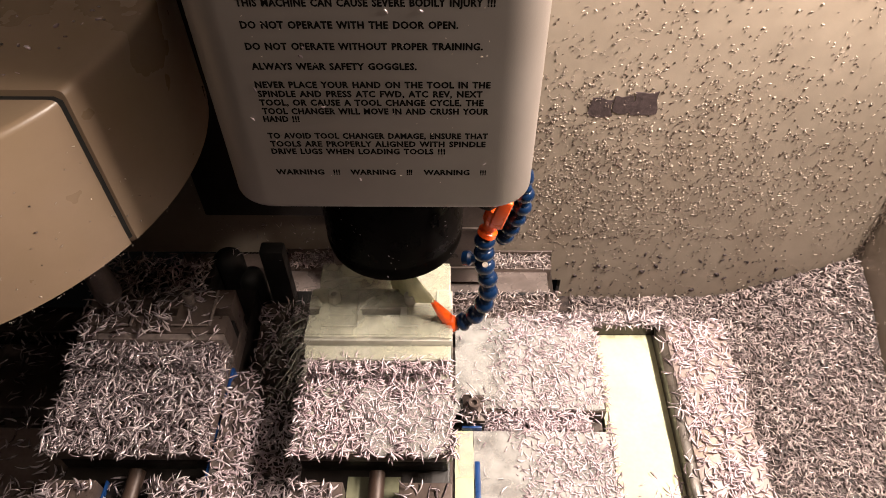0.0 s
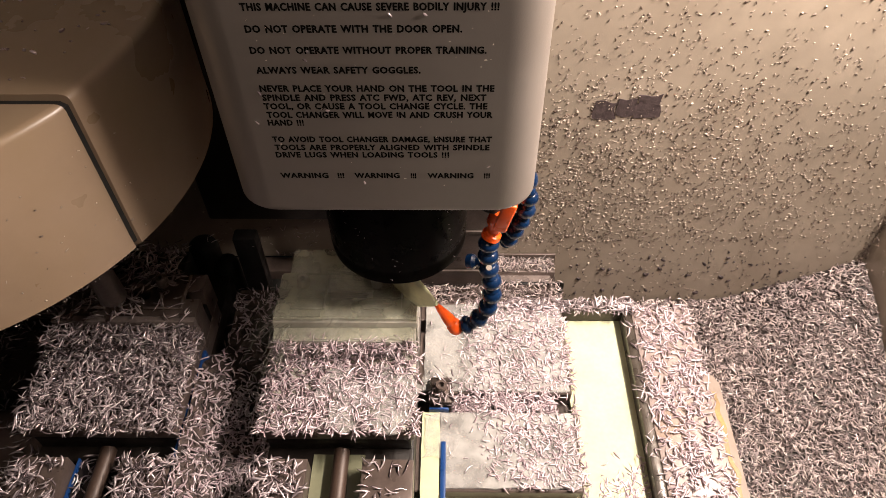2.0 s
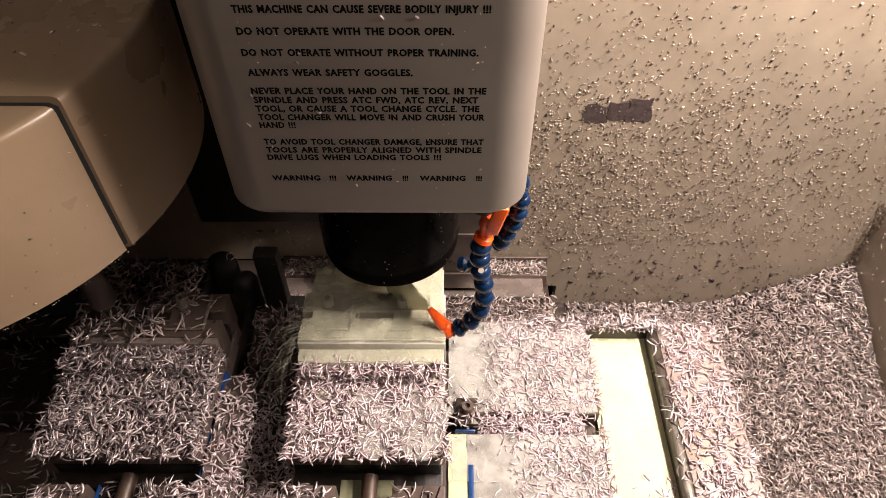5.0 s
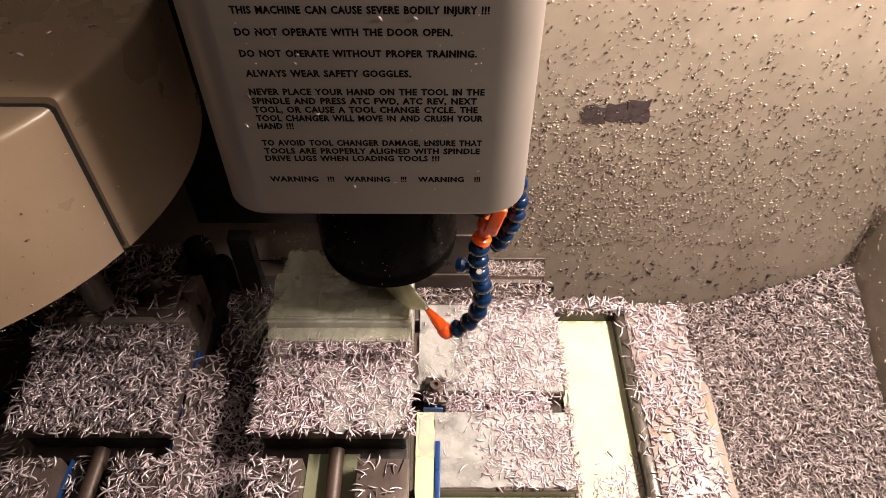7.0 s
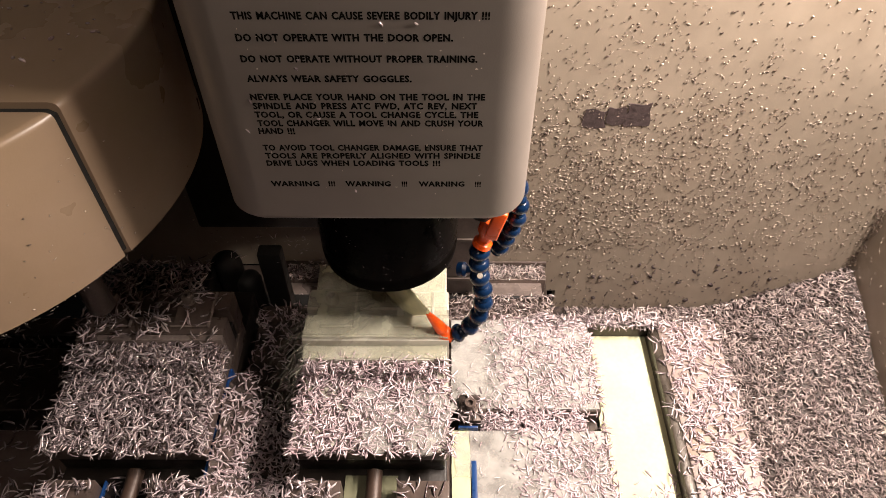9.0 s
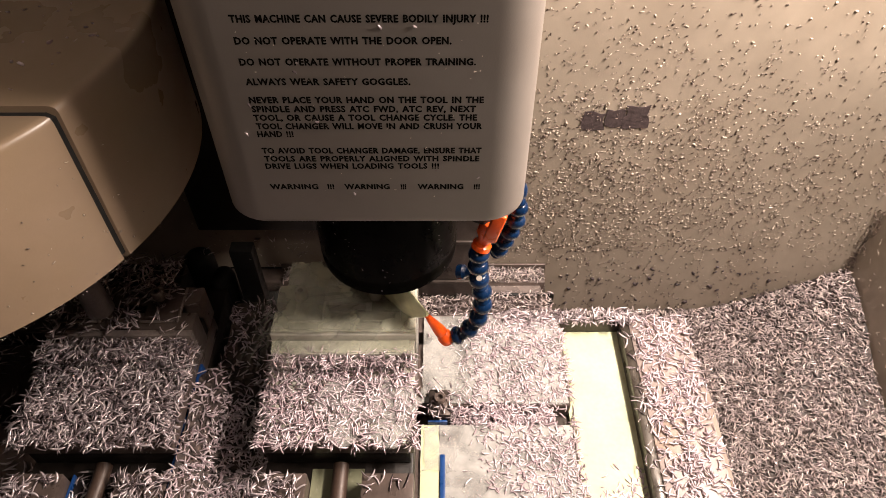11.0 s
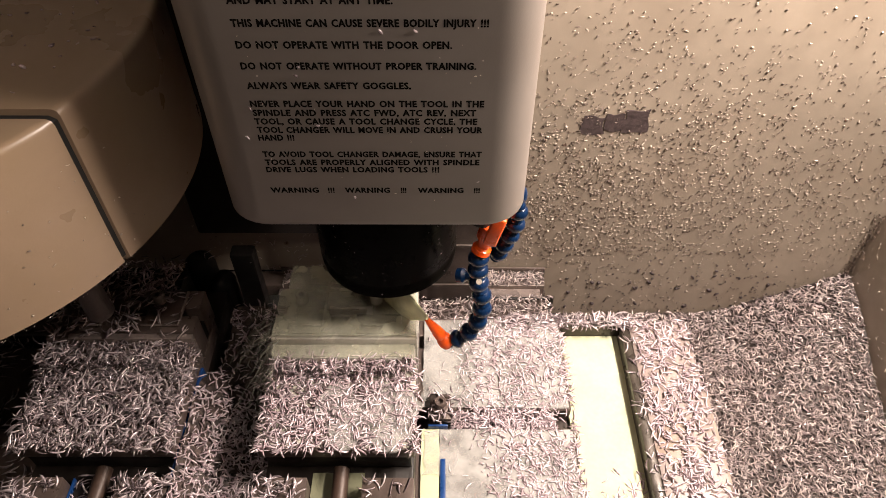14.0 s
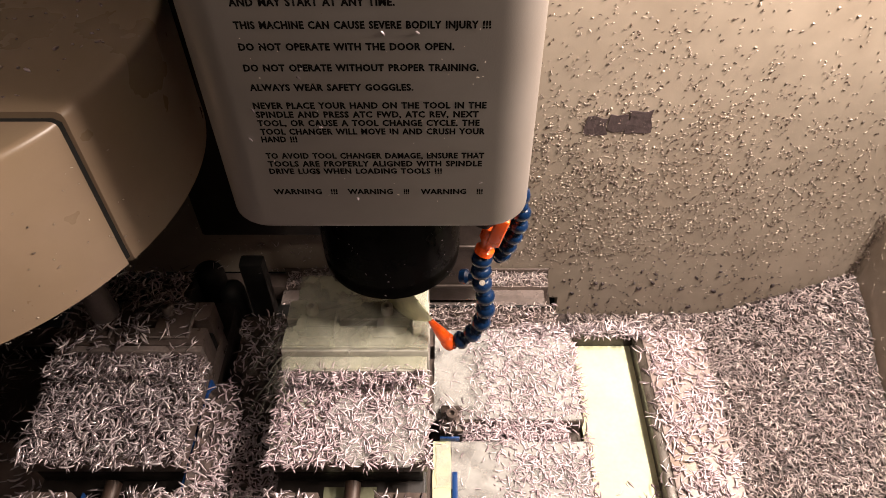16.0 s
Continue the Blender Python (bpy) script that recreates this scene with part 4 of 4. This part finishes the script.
def build_table_chips():
    L, R = -0.3886, -0.1545
    chips_on(L - 0.004, L + 0.154, 0.326, 0.4395, 0.094, 2250, "thick layer of curled chips on the shaded vise", depth=0.010, tilt=0.45)
    chips_on(L - 0.002, L + 0.150, 0.414, 0.4395, 0.104, 700, "curled chips banked on the shaded workpiece", depth=0.014)
    chips_on(R + 0.002, R + 0.150, 0.410, 0.430, 0.1030, 330, "curled chips banked on the washed workpiece", "chip_wet_pale", depth=0.008)
    chips_on(L - 0.004, L + 0.154, 0.441, 0.504, 0.1218, 330, "loose chips on the fixed jaw of the shaded vise", keep=lambda x, y: 0.25 if x > L + 0.132 else (0.9 if x < L + 0.095 else 0.5))
    chips_on(L - 0.01, L + 0.112, 0.507, 0.562, 0.0965, 420, "loose chips on the back of the shaded vise", depth=0.02)
    chips_on(R - 0.002, R + 0.156, 0.326, 0.418, 0.094, 1450, "layer of curled chips on the washed vise", "chip_wet_pale", keep=lambda x, y: 1 if y < 0.416 + 0.006 * noise.noise((x * 40, 0, 0)) else 0.2, tilt=0.38)
    chips_on(L - 0.002, L + 0.048, 0.19, 0.310, 0.0755, 300, "loose chips on the vise way")
    chips_on(L + 0.104, L + 0.155, 0.19, 0.310, 0.0755, 430, "loose chips on the vise way")
    chips_on(R - 0.002, R + 0.048, 0.19, 0.310, 0.0755, 330, "loose chips on the vise way")
    chips_on(R + 0.102, R + 0.15, 0.19, 0.310, 0.0755, 60, "few loose chips on the vise way", depth=0.002)
    chips_on(L + 0.05, L + 0.10, 0.19, 0.322, 0.0500, 220, "loose chips between the vise ways")
    def drift(x, y):
        # chips banked against the shaded vise
        return 0.020 + 0.056 * max(0, min(1, (-0.170 - x) / 0.064)) ** 1.6 * max(0, min(1, (0.47 - y) / 0.05)) + 0.004 * noise.noise((x * 40, y * 40, 0))

    n = 3000
    x, y = -0.2350 + 0.0785 * rng.random(n), 0.19 + 0.37 * rng.random(n)
    few = (y < 0.41) | (rng.random(n) < 0.3)
    x, y = x[few], y[few]
    z = np.array([drift(a, b) for a, b in zip(x, y)]) + 0.008 * rng.random(len(x))
    # the paler chip colour makes up for the dim light between the vises
    ob = chip_mesh("metal_chips", np.stack([x, y, z], 1), 0.5, (0.007, 0.016), (0.0013, 0.0026), M["chip_wet_pale"])
    rides(tagged(ob, "chips filling the table between the vises", "metal chips", kind="stuff"))
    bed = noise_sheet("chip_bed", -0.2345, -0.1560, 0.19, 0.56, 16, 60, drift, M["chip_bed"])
    rides(tagged(bed, "sheet under the chips between the vises, coloured dark for shade", "chip heap", kind="stuff"))
    chips_on(-0.70, -0.39, 0.19, 0.556, 0.0, 900, "chips covering the table end in shade", depth=0.010)
    chips_on(-0.39, -0.16, 0.53, 0.556, 0.0, 700, "chips behind the shaded vise", depth=0.02)

    def right(x, y):
        if 0.400 < y < 0.436 and x > 0.150:
            return 0.1
        wash = 1.0
        if x < 0.062 and y > 0.33:
            wash = 0.05 + 0.5 * max(0, (x - 0.03) / 0.032)
        if y < 0.400:
            wash = min(1, max(0.02, (x - 0.055 - 0.3 * max(0, 0.36 - y)) / 0.045))
        return wash

    chips_on(0.004, 0.173, 0.312, 0.558, 0.0015, 4500, "wet curled chips spread over the table", "chip_wet_pale", depth=0.0030, keep=right, size=(0.008, 0.016), width=(0.0013, 0.0025), tilt=0.35)
    chips_on(0.006, 0.036, 0.404, 0.446, 0.0135, 34, "loose chips on the clamp block", depth=0.004)
    chips_on(0.035, 0.152, 0.402, 0.426, -0.010, 560, "chips filling the table slot", "chip_wet_pale", depth=0.012, size=(0.008, 0.016), width=(0.0013, 0.0025))
    chips_on(0.10, 0.262, 0.5405, 0.560, 0.001, 330, "chips along the rear rim of the table", depth=0.006)
    chips_on(0.262, 0.332, 0.19, 0.552, 0.0005, 1900, "bright chips scattered on the ledge", "chip_wet_pale", width=(0.0015, 0.0028), depth=0.003, keep=lambda x, y: 0.35 + 0.65 * abs(noise.noise((x * 25, y * 25, 1))) * 2)
    chips_on(0.196, 0.247, 0.19, 0.362, -0.0185, 800, "chips floating on the coolant pool", "chip_wet_pale", depth=0.001, keep=lambda x, y: max(0, min(1, (0.352 - y) / 0.04 + 0.8 * noise.noise((x * 60, y * 60, 0)))), tilt=0.15)
    chips_on(0.1725, 0.1800, 0.30, 0.545, -0.018, 90, "chips at the edge of the coolant pool", "chip_wet_pale", depth=0.010)
    chips_on(0.2475, 0.2595, 0.19, 0.54, 0.0015, 60, "few chips on the trough rim", depth=0.001)


build_table_chips()


def build_posts():
    # dark fittings on a bracket behind the table; the bracket is added to hold them
    b = thing("rear_bracket", (-0.24, 0.57, -0.03), "black bracket with fittings behind the table", "bracket")
    part("bar", boxed(-0.06, 0.06, -0.013, 0.035, 0.0, 0.020, 0.003), M["gap"], b)
    part("stop_post", boxed(0.014, 0.042, -0.006, 0.012, 0.0205, 0.142, 0.003), M["gap"], b)
    dome = [(0.017, 0.0205), (0.0185, 0.03), (0.0185, 0.105), (0.016, 0.114), (0.010, 0.120), (0.003, 0.122)]
    part("knob", turned(dome, (-0.032, 0.012, 0), seg=24), M["gap"], b)
    part("knob", turned([(r * 0.85, h * 0.72 + 0.006) for r, h in dome], (-0.008, 0.006, 0), seg=24), M["gap"], b)
    rides(b)
    chips_on(-0.275, -0.20, 0.566, 0.585, 0.095, 7, "single bright chips on the black fittings", size=(0.006, 0.011), width=(0.0010, 0.0018))


build_posts()


# coolant that sprays off the washed vise, in stiff strands
def build_spray(at, run, spread, drop, seed, count, label):
    s = thing("coolant_splash", at, label, "coolant splash", "splashes round the cutter")
    r = np.random.default_rng(seed)
    for i in range(count):
        w = (i + 0.5) / count - 0.5
        long, width, lift = run * (0.4 + 0.8 * r.random()), 0.0006 + 0.0026 * r.random() ** 3, 0.004 * r.random()
        heading = radians(205 - 95 * w) + 0.25 * (r.random() - 0.5)
        bm = bmesh.new()
        rings = []
        for k in range(9):
            u = k / 8
            c = Vector((0.006 * r.random() + long * u * math.cos(heading), spread * w + long * u * math.sin(heading) * 0.8, lift * math.sin(math.pi * u) - drop * u * u))
            half = width * math.sin(math.pi * (0.06 + 0.9 * u)) * (1 + 0.4 * noise.noise((u * 6, i * 1.7, seed)))
            side = Vector((-math.sin(heading), math.cos(heading), 0.25))
            rings.append([bm.verts.new(c + side * half), bm.verts.new(c + Vector((0, 0, 0.0006))), bm.verts.new(c - side * half), bm.verts.new(c - Vector((0, 0, 0.0006)))])
        for a, b in zip(rings, rings[1:]):
            for k in range(4):
                bm.faces.new((a[k], a[(k + 1) % 4], b[(k + 1) % 4], b[k]))
        bm.faces.new(rings[-1]), bm.faces.new(list(reversed(rings[0])))
        part("strand", bm, M["spray"], s)
    return s


SPLASHES = [
    build_spray((-0.148, 0.455, 0.1190), 0.062, 0.100, 0.060, 3, 44, "thin milky coolant spray flying off the vise"),
    build_spray((-0.085, 0.465, 0.1275), 0.050, 0.050, 0.001, 5, 9, "thin milky coolant splash thrown by the cutter"),
]


# thrown chips drawn out as blur streaks: spots fitted to the camera's view, and when
THROWN = [(3.0, ((0.363, 0.120), (0.417, 0.121), (0.443, 0.052), (0.482, 0.030), (0.309, -0.064), (0.118, -0.047), (0.162, -0.075), (0.267, -0.093), (0.419, -0.127), (0.307, -0.156), (0.536, -0.046))),
          (7.5, ((0.200, -0.037), (0.299, -0.062), (0.391, 0.002), (0.481, 0.017), (0.531, 0.123), (0.361, -0.120), (0.143, -0.012))),
          (11.5, ((0.470, 0.105), (0.475, 0.020), (0.130, 0.030), (0.330, 0.0)))]


def build_slivers():
    out = []
    for t, spots in THROWN:
        for x, z in spots:
            bm = bmesh.new()
            long = 0.009 + 0.010 * rng.random()
            lathe(bm, [(0.0003, -long), (0.0009, -long * 0.5), (0.0011, 0.0), (0.0008, long * 0.6), (0.0002, long)], axis=(1, 0, 0.10 + 0.25 * rng.random()), seg=6)
            ob = part("metal_sliver", bm, M["chip_wet_pale"])
            tagged(ob, "bright chip thrown off by the cutter, drawn out into a streak", "metal chip", "thrown slivers")
            land = (min(0.60, x * 0.6 + 0.25), 0.52 + 0.12 * rng.random())
            out.append((ob, t, (x, 0.70, z), (land[0], land[1], heap(*land) - 0.006)))
    return out


SLIVERS = build_slivers()


def motions():
    for k, (ob, t, way, land) in enumerate(SLIVERS):
        start = (-0.10 + 0.009 * k, 0.640, -0.131)
        walk(ob, [(0.0, pose(*start)), (t - 0.25, pose(*start)), (t, pose(*way)), (t + 0.25, pose(*land)), (16.0, pose(*land))])
    slide = {t: (x / 1000, y / 1000) for t, x, y in TABLE_ROWS}
    for k, ob in enumerate(SPLASHES):
        b, share = ob.location.copy(), (0.9, 0.25)[k]
        walk(ob, [(t, pose(b.x + share * x + 0.005 * math.sin(7.1 * t + k), b.y + share * y + 0.006 * math.sin(5.3 * t + 2 * k), b.z + 0.002 * math.sin(9 * t), 0, 4 * math.sin(6.1 * t + k), 12 * math.sin(4.7 * t + 1.5 * k))) for t, (x, y) in slide.items()])
    b = JET.location.copy()
    walk(JET, [(t, pose(b.x, b.y, b.z, 2.0 * math.sin(8.3 * t), 2.0 * math.sin(6.7 * t + 1), 0)) for t in slide])
    for ob, base in GLIDERS:
        walk(ob, [(t, pose(base.x, base.y + y / 1000, base.z)) for t, x, y in TABLE_ROWS])
    for ob, base in MOVERS:
        walk(ob, [(t, pose(base.x + x / 1000, base.y + y / 1000, base.z)) for t, x, y in TABLE_ROWS])


motions()
